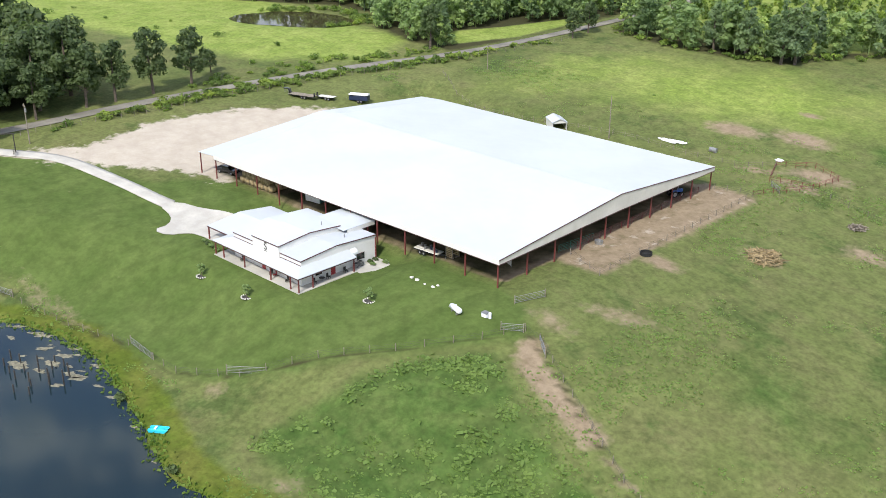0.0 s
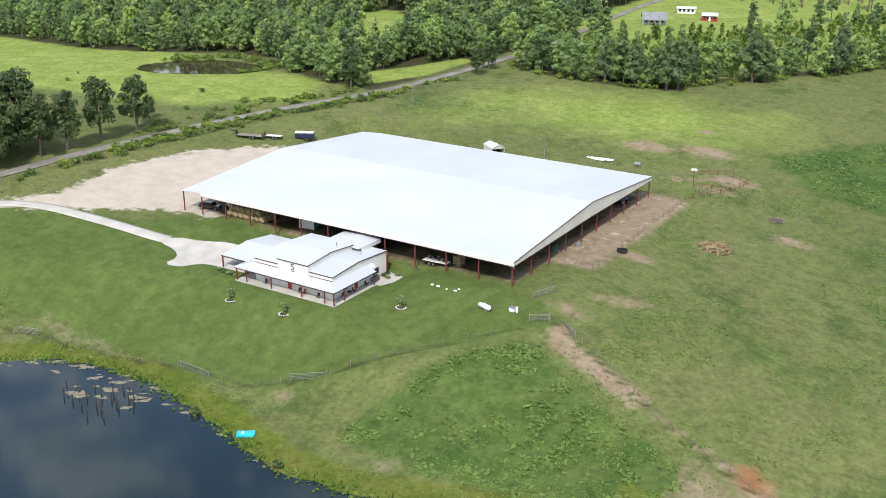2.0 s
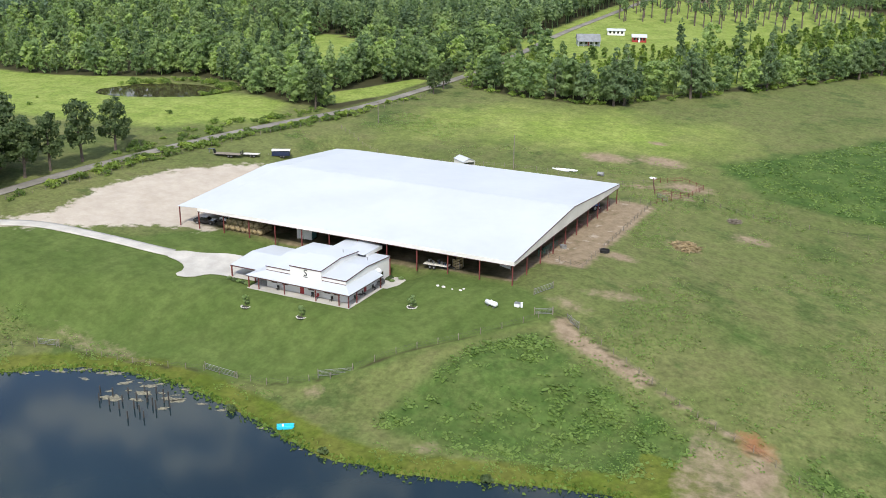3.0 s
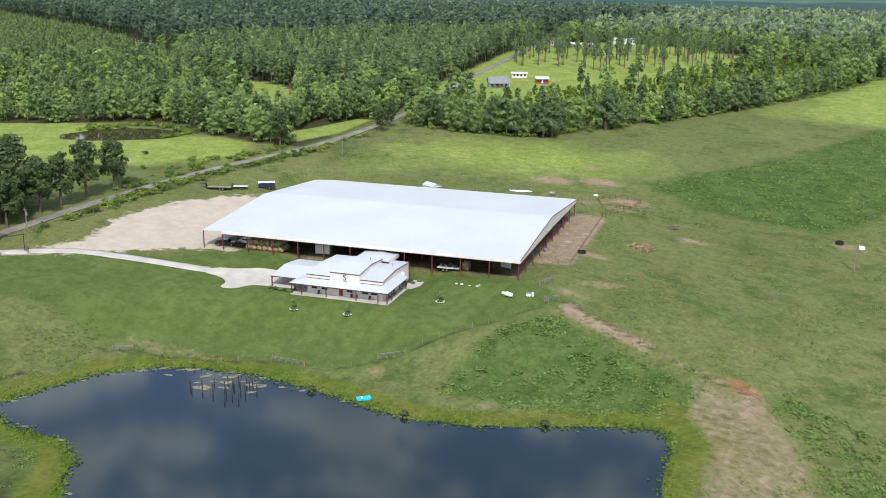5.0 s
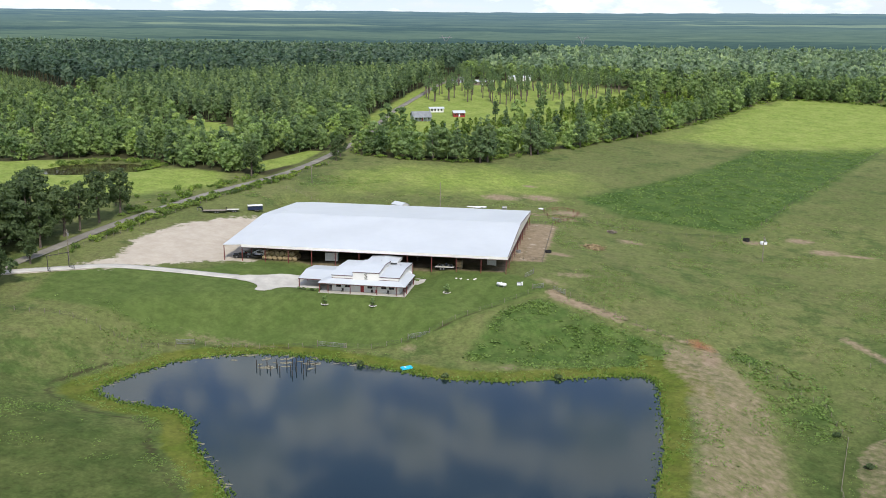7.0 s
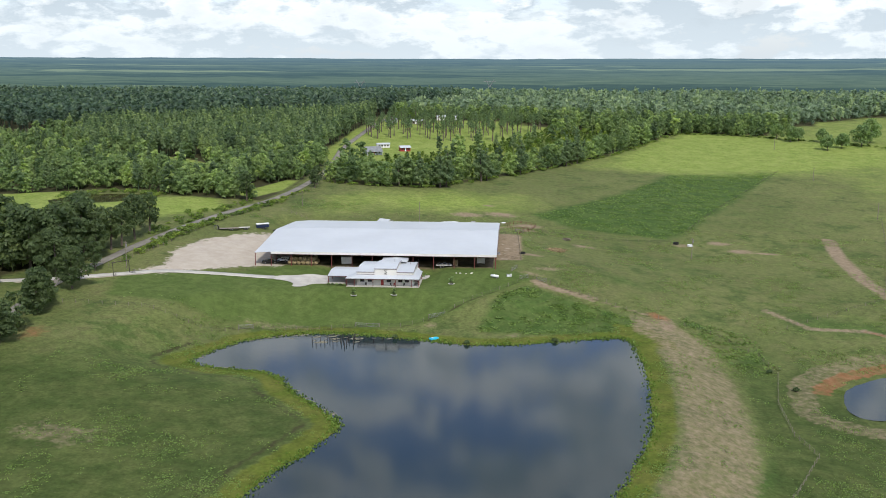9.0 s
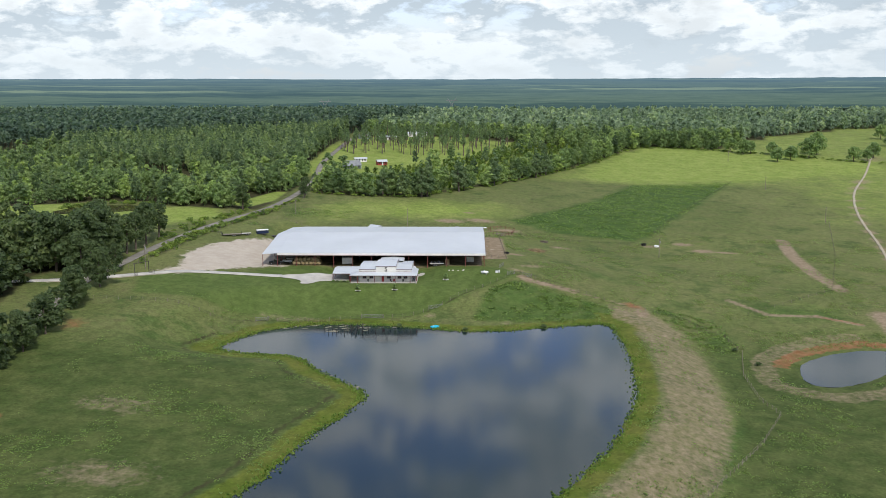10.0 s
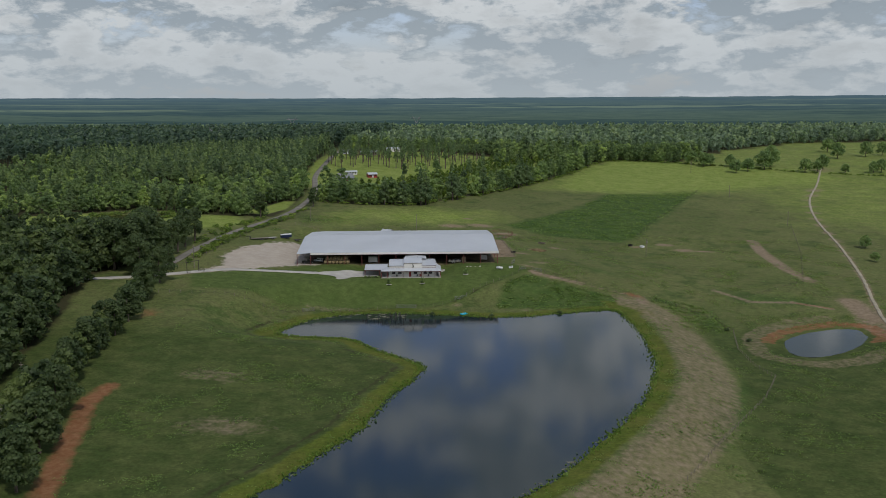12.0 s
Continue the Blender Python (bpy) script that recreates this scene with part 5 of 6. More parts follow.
def tower(x, y, top_z, tall):
    """A lattice pylon: four tapering legs, braces, and two horns with an arm."""
    ob = thing("transmission_tower", (x, y, top_z - tall), "pale steel lattice transmission tower above the forest", "tower", "transmission towers")
    waist = tall * 0.72
    legs = [(sx, sy) for sx in (-1, 1) for sy in (-1, 1)]
    for sx, sy in legs:
        part("leg", rod((sx * 5.5, sy * 5.5, -4), (sx * 1.2, sy * 1.2, waist), 0.35, 0.25, 4), STEEL, ob)
    bm = bmesh.new()
    for k in range(6):
        h0, h1 = waist * k / 6, waist * (k + 1) / 6
        r0, r1 = 5.5 - 4.3 * k / 6, 5.5 - 4.3 * (k + 1) / 6
        for s in (-1, 1):
            rod((-r0, s * r0, h0), (r1, s * r1, h1), 0.16, None, 4, bm)
            rod((r0, s * r0, h0), (-r1, s * r1, h1), 0.16, None, 4, bm)
            rod((s * r0, -r0, h0), (s * r1, r1, h1), 0.16, None, 4, bm)
    part("lattice", bm, STEEL, ob)
    for s in (-1, 1):
        part("horn", rod((s * 1.0, 0, waist), (s * 6.5, 0, tall), 0.55, 0.3, 4), STEEL, ob)
    part("crossarm", rod((-9, 0, waist + (tall - waist) * 0.6), (9, 0, waist + (tall - waist) * 0.6), 0.35, None, 4), STEEL, ob)


tower(-260, 695, 40, 32)
tower(-227, 1150, 42, 34)
tower(-31, 1120, 44, 34)


# ---- vehicles and trailers ----
def wheel_on(parent, x, y, r=0.38, wide=0.24):
    tyre = part("wheel", rod((x, y - wide / 2, r), (x, y + wide / 2, r), r, None, 14), RUBBER, parent)
    part("rim", rod((x, y - wide / 2 - 0.01, r), (x, y + wide / 2 + 0.01, r), r * 0.58, None, 10), STEEL, tyre)


def build_pickup(x, y, turn):
    ob = thing("pickup_truck", (x, y, level(x, y) + 0.03), "black crew-cab pickup parked under the barn roof", "truck", "", turn)
    part("body", prism([(-2.85, 0.5), (2.85, 0.5), (2.9, 0.95), (2.6, 1.12), (1.35, 1.18), (0.9, 1.18), (-0.9, 1.18), (-2.9, 1.18)], "y", -0.95, 0.95), BLACK_PAINT, ob)
    part("cab", prism([(1.45, 1.17), (0.75, 1.82), (-0.75, 1.84), (-1.0, 1.17)], "y", -0.85, 0.85), BLACK_PAINT, ob)
    part("bed_liner", box(-2.75, -1.1, -0.75, 0.75, 1.19, 1.22), RUBBER, ob)
    part("windscreen", prism([(1.44, 1.2), (0.80, 1.78), (0.85, 1.80), (1.50, 1.2)], "y", -0.75, 0.75), GLASS_DARK, ob)
    for s in (-1, 1):
        part("side_window", box(-0.75, 0.75, s * 0.86 - 0.01, s * 0.86 + 0.01, 1.25, 1.68), GLASS_DARK, ob)
        part("headlight", box(2.86, 2.93, s * 0.72 - 0.16, s * 0.72 + 0.16, 0.78, 0.95), STEEL, ob)
    for wx in (-1.8, 1.85):
        for s in (-0.86, 0.86):
            wheel_on(ob, wx, s, 0.4)


def build_suv(x, y, turn):
    ob = thing("suv", (x, y, level(x, y) + 0.03), "white boxy off-road car parked under the barn roof", "car", "", turn)
    part("body", prism([(-2.1, 0.5), (2.1, 0.5), (2.15, 1.05), (0.9, 1.12), (-2.15, 1.12)], "y", -0.9, 0.9), WHITE_PAINT, ob)
    part("cab", prism([(0.9, 1.1), (0.55, 1.82), (-2.05, 1.82), (-2.13, 1.1)], "y", -0.82, 0.82), WHITE_PAINT, ob)
    for s in (-1, 1):
        for k in range(3):
            part("side_window", box(-1.95 + k * 0.85, -1.25 + k * 0.85, s * 0.83 - 0.01, s * 0.83 + 0.01, 1.2, 1.68), GLASS_DARK, ob)
    part("windscreen", prism([(0.93, 1.15), (0.60, 1.78), (0.63, 1.80), (0.97, 1.15)], "y", -0.72, 0.72), GLASS_DARK, ob)
    part("spare_wheel", rod((-2.33, 0, 1.0), (-2.12, 0, 1.0), 0.36, None, 14), RUBBER, ob)
    for wx in (-1.3, 1.35):
        for s in (-0.8, 0.8):
            wheel_on(ob, wx, s, 0.4)


build_pickup(-85.3, 4.0, 12)
build_suv(-81.0, 7.4, 172)


def flat_trailer(x, y, turn, long, wide, label, deck, neck=False, ramps=False):
    ob = thing("flatbed_trailer", (x, y, level(x, y) + 0.02), label, "trailer", "trailers on the grass", turn)
    part("deck", box(-long / 2, long / 2, -wide / 2, wide / 2, 0.78, 0.90, 0.02), deck, ob)
    for s in (-1, 1):
        part("side_rail", box(-long / 2, long / 2, s * wide / 2 - 0.05, s * wide / 2 + 0.05, 0.62, 0.80), BLACK_PAINT, ob)
    if neck:
        part("gooseneck", prism([(long / 2, 0.7), (long / 2 + 0.4, 0.9), (long / 2 + 0.6, 1.9), (long / 2 + 2.2, 1.9), (long / 2 + 2.2, 2.15), (long / 2 + 0.3, 2.15), (long / 2 - 0.1, 1.0)], "y", -0.35, 0.35), BLACK_PAINT, ob)
        part("coupler", rod((long / 2 + 2.0, 0, 0.9), (long / 2 + 2.0, 0, 1.95), 0.09), STEEL, ob)
        part("jack_leg", rod((long / 2 + 0.7, 0.3, 0.0), (long / 2 + 0.7, 0.3, 1.9), 0.07), STEEL, ob)
    else:
        part("drawbar", prism([(long / 2, -0.6), (long / 2 + 1.4, -0.06), (long / 2 + 1.4, 0.06), (long / 2, 0.6)], "z", 0.62, 0.72), BLACK_PAINT, ob)
        part("jack_leg", rod((long / 2 + 1.2, 0, 0.0), (long / 2 + 1.2, 0, 0.75), 0.05), STEEL, ob)
    if ramps:
        for s in (-0.7, 0.7):
            part("ramp", box(-long / 2 - 0.25, -long / 2 - 0.1, s - 0.3, s + 0.3, 0.8, 1.9), BLACK_PAINT, ob)
    for wx in (-0.6, 0.35):
        for s in (-1, 1):
            wheel_on(ob, wx - long * 0.1, s * (wide / 2 + 0.15), 0.36)
            part("fender", box(wx - long * 0.1 - 0.45, wx - long * 0.1 + 0.45, s * (wide / 2 + 0.15) - 0.14, s * (wide / 2 + 0.15) + 0.14, 0.76, 0.80), BLACK_PAINT, ob)


flat_trailer(-114.0, 49.5, 196, 8.2, 2.4, "long gooseneck flatbed trailer with a grey plank deck", WOOD, True, True)
flat_trailer(-108.5, 53.5, 200, 4.8, 2.0, "small pale-decked equipment trailer on the grass", ROCK)
flat_trailer(-97.0, 63.5, 30, 3.2, 1.7, "small dark utility trailer on the grass", DARK_WOOD)


def build_stock_trailer(x, y, turn):
    ob = thing("livestock_trailer", (x, y, level(x, y) + 0.02), "dark blue livestock trailer with a white roof", "trailer", "trailers on the grass", turn)
    part("body", box(-2.7, 2.7, -1.05, 1.05, 0.55, 1.75, 0.04), NAVY, ob)
    part("roof", prism([(-1.05, 2.2), (-1.08, 2.05), (1.08, 2.05), (1.05, 2.2), (0.6, 2.36), (-0.6, 2.36)], "x", -2.75, 2.75), WHITE_PAINT, ob, "white rounded roof")
    for k in range(7):
        for s in (-1, 1):
            part("slat_post", box(-2.6 + k * 0.86, -2.52 + k * 0.86, s * 1.0 - 0.03, s * 1.0 + 0.03, 1.75, 2.05), NAVY, ob)
    part("front_wall", box(2.6, 2.7, -1.0, 1.0, 1.75, 2.05), WHITE_PAINT, ob)
    part("drawbar", prism([(2.7, -0.6), (4.0, -0.06), (4.0, 0.06), (2.7, 0.6)], "z", 0.5, 0.6), NAVY, ob)
    part("jack_leg", rod((3.8, 0, 0), (3.8, 0, 0.9), 0.05), STEEL, ob)
    for wx in (-0.9, 0.0):
        for s in (-1, 1):
            wheel_on(ob, wx, s * 1.18, 0.36)


build_stock_trailer(-102.2, 59.8, 208)


def build_tractor(x, y, turn):
    ob = thing("tractor", (x, y, level(x, y) + 0.02), "blue farm tractor parked beside the barn posts", "tractor", "", turn)
    part("bonnet", box(0.2, 2.0, -0.4, 0.4, 0.95, 1.6, 0.08), BLUE_PAINT, ob)
    part("chassis", box(-1.1, 1.9, -0.3, 0.3, 0.6, 0.98), BLACK_PAINT, ob)
    part("cab_glass", box(-1.15, 0.15, -0.65, 0.65, 1.2, 2.4, 0.05), GLASS_DARK, ob)
    part("cab_roof", box(-1.3, 0.3, -0.75, 0.75, 2.4, 2.6, 0.05), BLUE_PAINT, ob)
    for s in (-1, 1):
        wheel_on(ob, -0.6, s * 0.85, 0.8, 0.42)
        wheel_on(ob, 1.45, s * 0.72, 0.5, 0.3)
        part("fender", prism([(-1.4, 1.3), (-1.2, 1.68), (-0.1, 1.68), (0.2, 1.3), (0.1, 1.25), (-0.2, 1.58), (-1.1, 1.58), (-1.3, 1.25)], "y", s * 0.85 - 0.2, s * 0.85 + 0.2), BLUE_PAINT, ob)
    part("exhaust", rod((1.2, 0.2, 1.6), (1.2, 0.2, 2.5), 0.05), STEEL, ob)


build_tractor(-3.4, 62.5, 70)


# ---- under the barn roof ----
def build_bales():
    own = bmesh.new()
    bmesh.ops.create_cone(own, cap_ends=True, segments=20, radius1=0.82, radius2=0.82, depth=1.5, matrix=Matrix.Rotation(math.pi / 2, 4, "X"))
    bmesh.ops.bevel(own, geom=[e for e in own.edges if e.calc_face_angle(0) > 1.0], offset=0.1, segments=2, affect="EDGES")
    bmesh.ops.subdivide_edges(own, edges=[e for e in own.edges if e.calc_length() > 1.0], cuts=3)
    for v in own.verts:
        v.co *= 1 + 0.06 * noise.noise(v.co * 2.3)
    mesh = bpy.data.meshes.new("hay_bale")
    own.to_mesh(mesh)
    own.free()
    mesh.materials.append(HAY)
    mesh.shade_smooth()
    floor = BARN_Z + 0.02
    for row in range(3):
        for k in range(7):
            for tier in range(2):
                if tier and k == 6:
                    continue
                ob = new("hay_bale", mesh)
                ob.matrix_basis = pose(-77.4 + k * 1.66 + tier * 0.83, 3.0 + row * 1.6, floor + 0.78 + tier * 1.42, 0, k * 47 + row * 31, 0)
                tagged(ob, "weathered round hay bale in the stacked row", "hay bale", "stacked hay bales")


build_bales()


def build_shed():
    ob = thing("storage_box", (-56.3, 6.2, BARN_Z + 0.02), "white storage container with a teal end under the barn roof", "container", "", 8)
    part("body", box(-2.0, 2.0, -1.2, 1.2, 0.12, 2.6, 0.03), WHITE_WALL, ob)
    part("end_wall", box(2.003, 2.06, -1.15, 1.15, 0.15, 2.55), TEAL, ob, "teal painted end")
    part("roof_lip", box(-2.06, 2.08, -1.27, 1.27, 2.6, 2.68), STEEL, ob)
    for k in range(8):
        part("rib", box(-1.8 + k * 0.5, -1.74 + k * 0.5, -1.24, -1.203, 0.2, 2.5), WHITE_WALL, ob)
    for s in (-1.6, 1.6):
        part("skid", box(s - 0.1, s + 0.1, -1.2, 1.2, 0.0, 0.12), WOOD, ob)


build_shed()
flat_trailer(-19.2, 2.6, 4, 5.8, 2.0, "low pale trailer loaded with tools under the eave", ROCK)


def build_clutter():
    rng = np.random.default_rng(31)
    crate = thing("wooden_crate", (-15.0, 4.6, BARN_Z + 0.02), "tall brown slatted wooden crate beside a post", "crate")
    for k in range(6):
        for s in (-0.9, 0.9):
            part("slat", box(-0.85, 0.85, s - 0.03, s + 0.03, 0.1 + k * 0.36, 0.36 + k * 0.36), HAY, crate)
    for sx in (-0.85, 0.85):
        for sy in (-0.9, 0.9):
            part("corner_post", box(sx - 0.06, sx + 0.06, sy - 0.05, sy + 0.05, 0, 2.3), WOOD, crate)
    part("crate_floor", box(-0.85, 0.85, -0.87, 0.87, 0.02, 0.1), WOOD, crate)
    for k in range(9):
        x, y = -21.4 + k * 0.55, 2.6 + rng.uniform(-0.5, 0.5)
        drum = thing("drum", (x, y, BARN_Z + 0.95), "small dark metal drum standing on the trailer", "drum", "drums on the trailer")
        h = rng.uniform(0.45, 0.9)
        part("body", rod((0, 0, 0), (0, 0, h), 0.2, None, 10), (STEEL, DARK_WOOD, NAVY)[k % 3], drum)
        part("lid", rod((0, 0, h), (0, 0, h + 0.05), 0.21, None, 10), STEEL, drum)
    panel = thing("metal_panel", (-5.6, 9.0, BARN_Z + 0.02), "upright white corrugated metal panel near the barn corner", "panel", "", -20)
    for k in range(5):
        part("sheet", box(-1.6 + k * 0.65, -0.97 + k * 0.65, -0.03 - 0.02 * (k % 2), 0.03 - 0.02 * (k % 2), 0.3, 2.4), WHITE_WALL, panel)
    for s in (-1.55, 1.55):
        part("stake", rod((s, 0.08, -0.2), (s, 0.08, 2.3), 0.05), STEEL, panel)
    for k in range(3):
        stall = thing("stall_panel", (-1.9 + 0.3 * k, 21.5 + k * 3.2, BARN_Z + 0.02), "green tubular livestock panel leaning at the barn side", "panel", "green panels", 80)
        bm = bmesh.new()
        for s in (-1.5, 1.5):
            rod((s, 0, 0), (s, 0, 1.5), 0.04, None, 6, bm)
        part("panel_frame", bm, GREEN_STEEL, stall)
        for h in (0.25, 0.55, 0.85, 1.15, 1.48):
            part("bar", rod((-1.5, 0, h), (1.5, 0, h), 0.035, None, 6), GREEN_STEEL, stall)
    for k in range(7):
        x, y = -62 + k * 8.0 + rng.uniform(-2, 2), rng.uniform(9, 26)
        ob = thing("feed_barrel", (x, y, BARN_Z + 0.02), "dark plastic feed barrel in the barn shade", "barrel", "feed barrels")
        part("body", rod((0, 0, 0), (0, 0, 0.85), 0.29, 0.27, 12), NAVY if k % 2 else DARK_WOOD, ob)
        part("rim", rod((0, 0, 0.85), (0, 0, 0.9), 0.31, None, 12), STEEL, ob)


build_clutter()


def round_tub(x, y, r, high, mat, label, category):
    z = level(x, y)
    ob = thing("stock_tub", (x, y, z), label, category)
    bm = rod((0, 0, 0), (0, 0, high), r, r, 20, None, False)
    rod((0, 0, 0.05), (0, 0, high), r * 0.93, r * 0.93, 20, bm, False)
    part("wall", bm, mat, ob)
    part("floor", rod((0, 0, 0.0), (0, 0, 0.08), r * 0.95, None, 20), mat, ob)
    ring = bmesh.new()
    for k in range(20):
        a, b = 2 * math.pi * k / 20, 2 * math.pi * (k + 1) / 20
        rod((r * math.cos(a), r * math.sin(a), high), (r * math.cos(b), r * math.sin(b), high), 0.05, None, 5, ring, False)
    part("rim", ring, mat, ob)


round_tub(10.2, 30.6, 1.15, 0.55, RUBBER, "black rubber stock tub on the pen fence", "tub")
round_tub(0.6, 29.0, 0.8, 0.6, STEEL, "galvanised water tub at the barn side", "tub")
round_tub(86, 88, 1.3, 0.7, WHITE_PAINT, "pale round water tub in the pasture", "tub")
round_tub(80, 90, 1.2, 0.9, RUBBER, "dark round feeder in the pasture", "feeder")


# ---- yard ----
def build_propane(x, y):
    ob = thing("propane_tank", (x, y, level(x, y)), "white horizontal propane tank on the lawn", "tank", "", -15)
    bm = rod((-1.2, 0, 0.75), (1.2, 0, 0.75), 0.5, None, 18)
    for s in (-1.2, 1.2):
        ball((s, 0, 0.75), (0.35, 0.5, 0.5), bm)
    part("shell", bm, WHITE_PAINT, ob, smooth=True)
    part("dome", rod((0, 0, 1.2), (0, 0, 1.42), 0.2, 0.17, 12), WHITE_PAINT, ob)
    for s in (-0.75, 0.75):
        part("foot", box(s - 0.1, s + 0.1, -0.4, 0.4, -0.1, 0.4), STEEL, ob)


build_propane(0.0, -10.6)


def build_pump(x, y):
    ob = thing("pump_box", (x, y, level(x, y)), "white well pump cover with a dark pipe", "pump")
    part("cover", box(-0.7, 0.4, -0.5, 0.5, 0, 0.75, 0.06), WHITE_PAINT, ob)
    part("lid", box(-0.75, 0.45, -0.55, 0.55, 0.75, 0.82, 0.02), STEEL, ob)
    part("pressure_tank", rod((0.8, 0, 0), (0.8, 0, 1.0), 0.25, None, 12), WHITE_PAINT, ob)


build_pump(5.0, -8.6)
for k, (x, y, r) in enumerate(((-14.0, -7.0, 0.32), (-12.6, -7.1, 0.36), (-10.5, -7.3, 0.2), (-8.6, -7.2, 0.3), (-8.3, -6.3, 0.26))):
    rock = finish("rock", ball((0, 0, r * 0.3), (r * 1.3, r, r * 0.6), None, 2, 0.5, k), ROCK)
    rock.matrix_basis = pose(x, y, level(x, y))
    tagged(rock, "pale limestone rock lying on the lawn", "rock", "rocks on the lawn")


def build_sapling(x, y, seed):
    rng = np.random.default_rng(seed)
    lobes = broadleaf_lobes(rng, 2.6, 1.7, 9, 0.4)
    ob = thing("sapling", (x, y, level(x, y)), "young leafy tree on the lawn in a ring of pale stones", "tree", "saplings on the lawn")
    part("trunk", trunk_mesh(rng, 2.6, 0.05, lobes), BARK, ob)
    verts, faces = crown_cloud(rng, lobes, 420, 0.12)
    crown = mass_mesh("crown", verts, faces, LEAF_OAK)
    crown.parent = ob
    for k in range(14):
        a = 2 * math.pi * k / 14
        part("edging_stone", ball((math.cos(a) * 1.0, math.sin(a) * 1.0, 0.05), (0.2, 0.16, 0.13), None, 1, 0.4, k), ROCK, ob)
    part("mulch", rod((0, 0, -0.2), (0, 0, 0.05), 0.92, None, 16), DARK_WOOD, ob)


for k, (x, y) in enumerate(((-48.2, -28.2), (-34.2, -28.2), (-15.2, -16.2))):
    build_sapling(x, y, 300 + k)


def build_yard():
    path = finish("path", prism([(-26.6, -9.3), (-25.2, -9.3), (-24.0, -6.5), (-23.6, -3.5), (-24.6, -1.4), (-26.4, -0.6), (-28.3, -1.4), (-28.5, -2.3), (-26.6, -2.3)], "z", HOUSE_Z - 0.5, HOUSE_Z + 0.03), CONCRETE)
    tagged(path, "curved pale concrete path beside the house", "path", kind="structure")
    for k, (y, h) in enumerate(((-8.2, 0.85), (-7.0, 0.95))):
        ob = thing("air_conditioner", (-27.6, y, HOUSE_Z + 0.05), "grey outdoor air conditioning unit beside the wall", "air conditioner", "air conditioners")
        part("cabinet", box(-0.42, 0.42, -0.42, 0.42, 0, h, 0.03), STEEL, ob)
        part("fan_grille", rod((0, 0, h), (0, 0, h + 0.04), 0.36, None, 16), RUBBER, ob)
        for j in range(5):
            part("louvre", box(0.42, 0.44, -0.36, 0.36, 0.1 + j * 0.15, 0.16 + j * 0.15), RUBBER, ob)
    heat = thing("wall_vent", (-28.05, -8.6, HOUSE_Z + 2.9), "white ventilation hood on the gable wall", "vent")
    part("hood", prism([(0.0, 0.0), (0.9, 0.0), (0.9, 0.5), (0.3, 1.0), (0.0, 1.0)], "y", -0.6, 0.6), WHITE_PAINT, heat)
    rng = np.random.default_rng(41)
    for k, (x, y) in enumerate(((-58.4, -20.6), (-56.9, -21.0), (-55.4, -21.2), (-54.0, -21.4), (-52.8, -21.6), (-27.4, -4.8), (-26.2, -5.2), (-27.5, -3.4), (-25.2, -3.0))):
        verts, faces = crown_cloud(rng, [(0, 0, 0.35, 0.5), (0.3, 0.1, 0.3, 0.35), (-0.3, -0.1, 0.3, 0.35)], 140, 0.12)
        ob = mass_mesh("shrub", verts, faces, LEAF_SHADE if k % 2 else LEAF_OAK)
        ob.matrix_basis = pose(x, y, max(level(x, y), HOUSE_Z))
        tagged(ob, "small dark shrub in the bed beside the house", "shrub", "house shrubs")
    for k, (x, y, turn) in enumerate(((-45.0, -21.3, 0), (-36.2, -21.2, 20), (-35.0, -21.2, -10), (-31.5, -21.2, 0), (-27.4, -18.2, 80), (-27.4, -15.0, 100), (-27.3, -11.0, 90))):
        ob = thing("porch_chair", (x, y, HOUSE_Z + 0.07), "dark wooden porch chair on the concrete slab", "chair", "porch chairs", turn)
        part("seat", box(-0.28, 0.28, -0.28, 0.28, 0.40, 0.45), DARK_WOOD if k != 2 else RED_PAINT, ob)
        part("backrest", box(-0.28, 0.28, 0.24, 0.30, 0.45, 1.05), DARK_WOOD if k != 2 else RED_PAINT, ob)
        for sx in (-0.24, 0.24):
            for sy in (-0.24, 0.24):
                part("leg", box(sx - 0.03, sx + 0.03, sy - 0.03, sy + 0.03, 0, 0.40), DARK_WOOD, ob)
    table = thing("porch_table", (-27.3, -16.6, HOUSE_Z + 0.07), "small round dark porch table", "table")
    part("tabletop", rod((0, 0, 0.7), (0, 0, 0.75), 0.55, None, 18), DARK_WOOD, table)
    part("pedestal", rod((0, 0, 0), (0, 0, 0.7), 0.07), STEEL, table)


build_yard()


# ---- behind the barn ----
def build_field_shed(x, y, turn):
    """A small pale shelter with a low pitched roof and an open front."""
    ob = thing("field_shed", (x, y, level(x, y)), "small white metal shelter with a low pitched roof", "shed", "", turn)
    for s in (-1, 1):
        part("side_wall", box(-2.9, 2.9, s * 1.9 - 0.04, s * 1.9 + 0.04, -0.2, 2.0), WHITE_WALL, ob)
        part("roof", slab([(-3.1, s * 2.1, 2.0), (3.1, s * 2.1, 2.0), (3.1, 0, 2.9), (-3.1, 0, 2.9)], 0.08), WHITE_METAL, ob)
        part("gable_wall", prism([(-1.86, -0.2), (-1.86, 1.95), (0, 2.78), (1.86, 1.95), (1.86, -0.2)] if s < 0 else [(-1.86, 1.7), (-1.86, 1.95), (0, 2.78), (1.86, 1.95), (1.86, 1.7)], "x", s * 2.8 - 0.04, s * 2.8 + 0.04), WHITE_WALL, ob)
        part("door_post", box(2.72, 2.84, s * 1.75 - 0.06, s * 1.75 + 0.06, -0.2, 1.7), STEEL, ob)


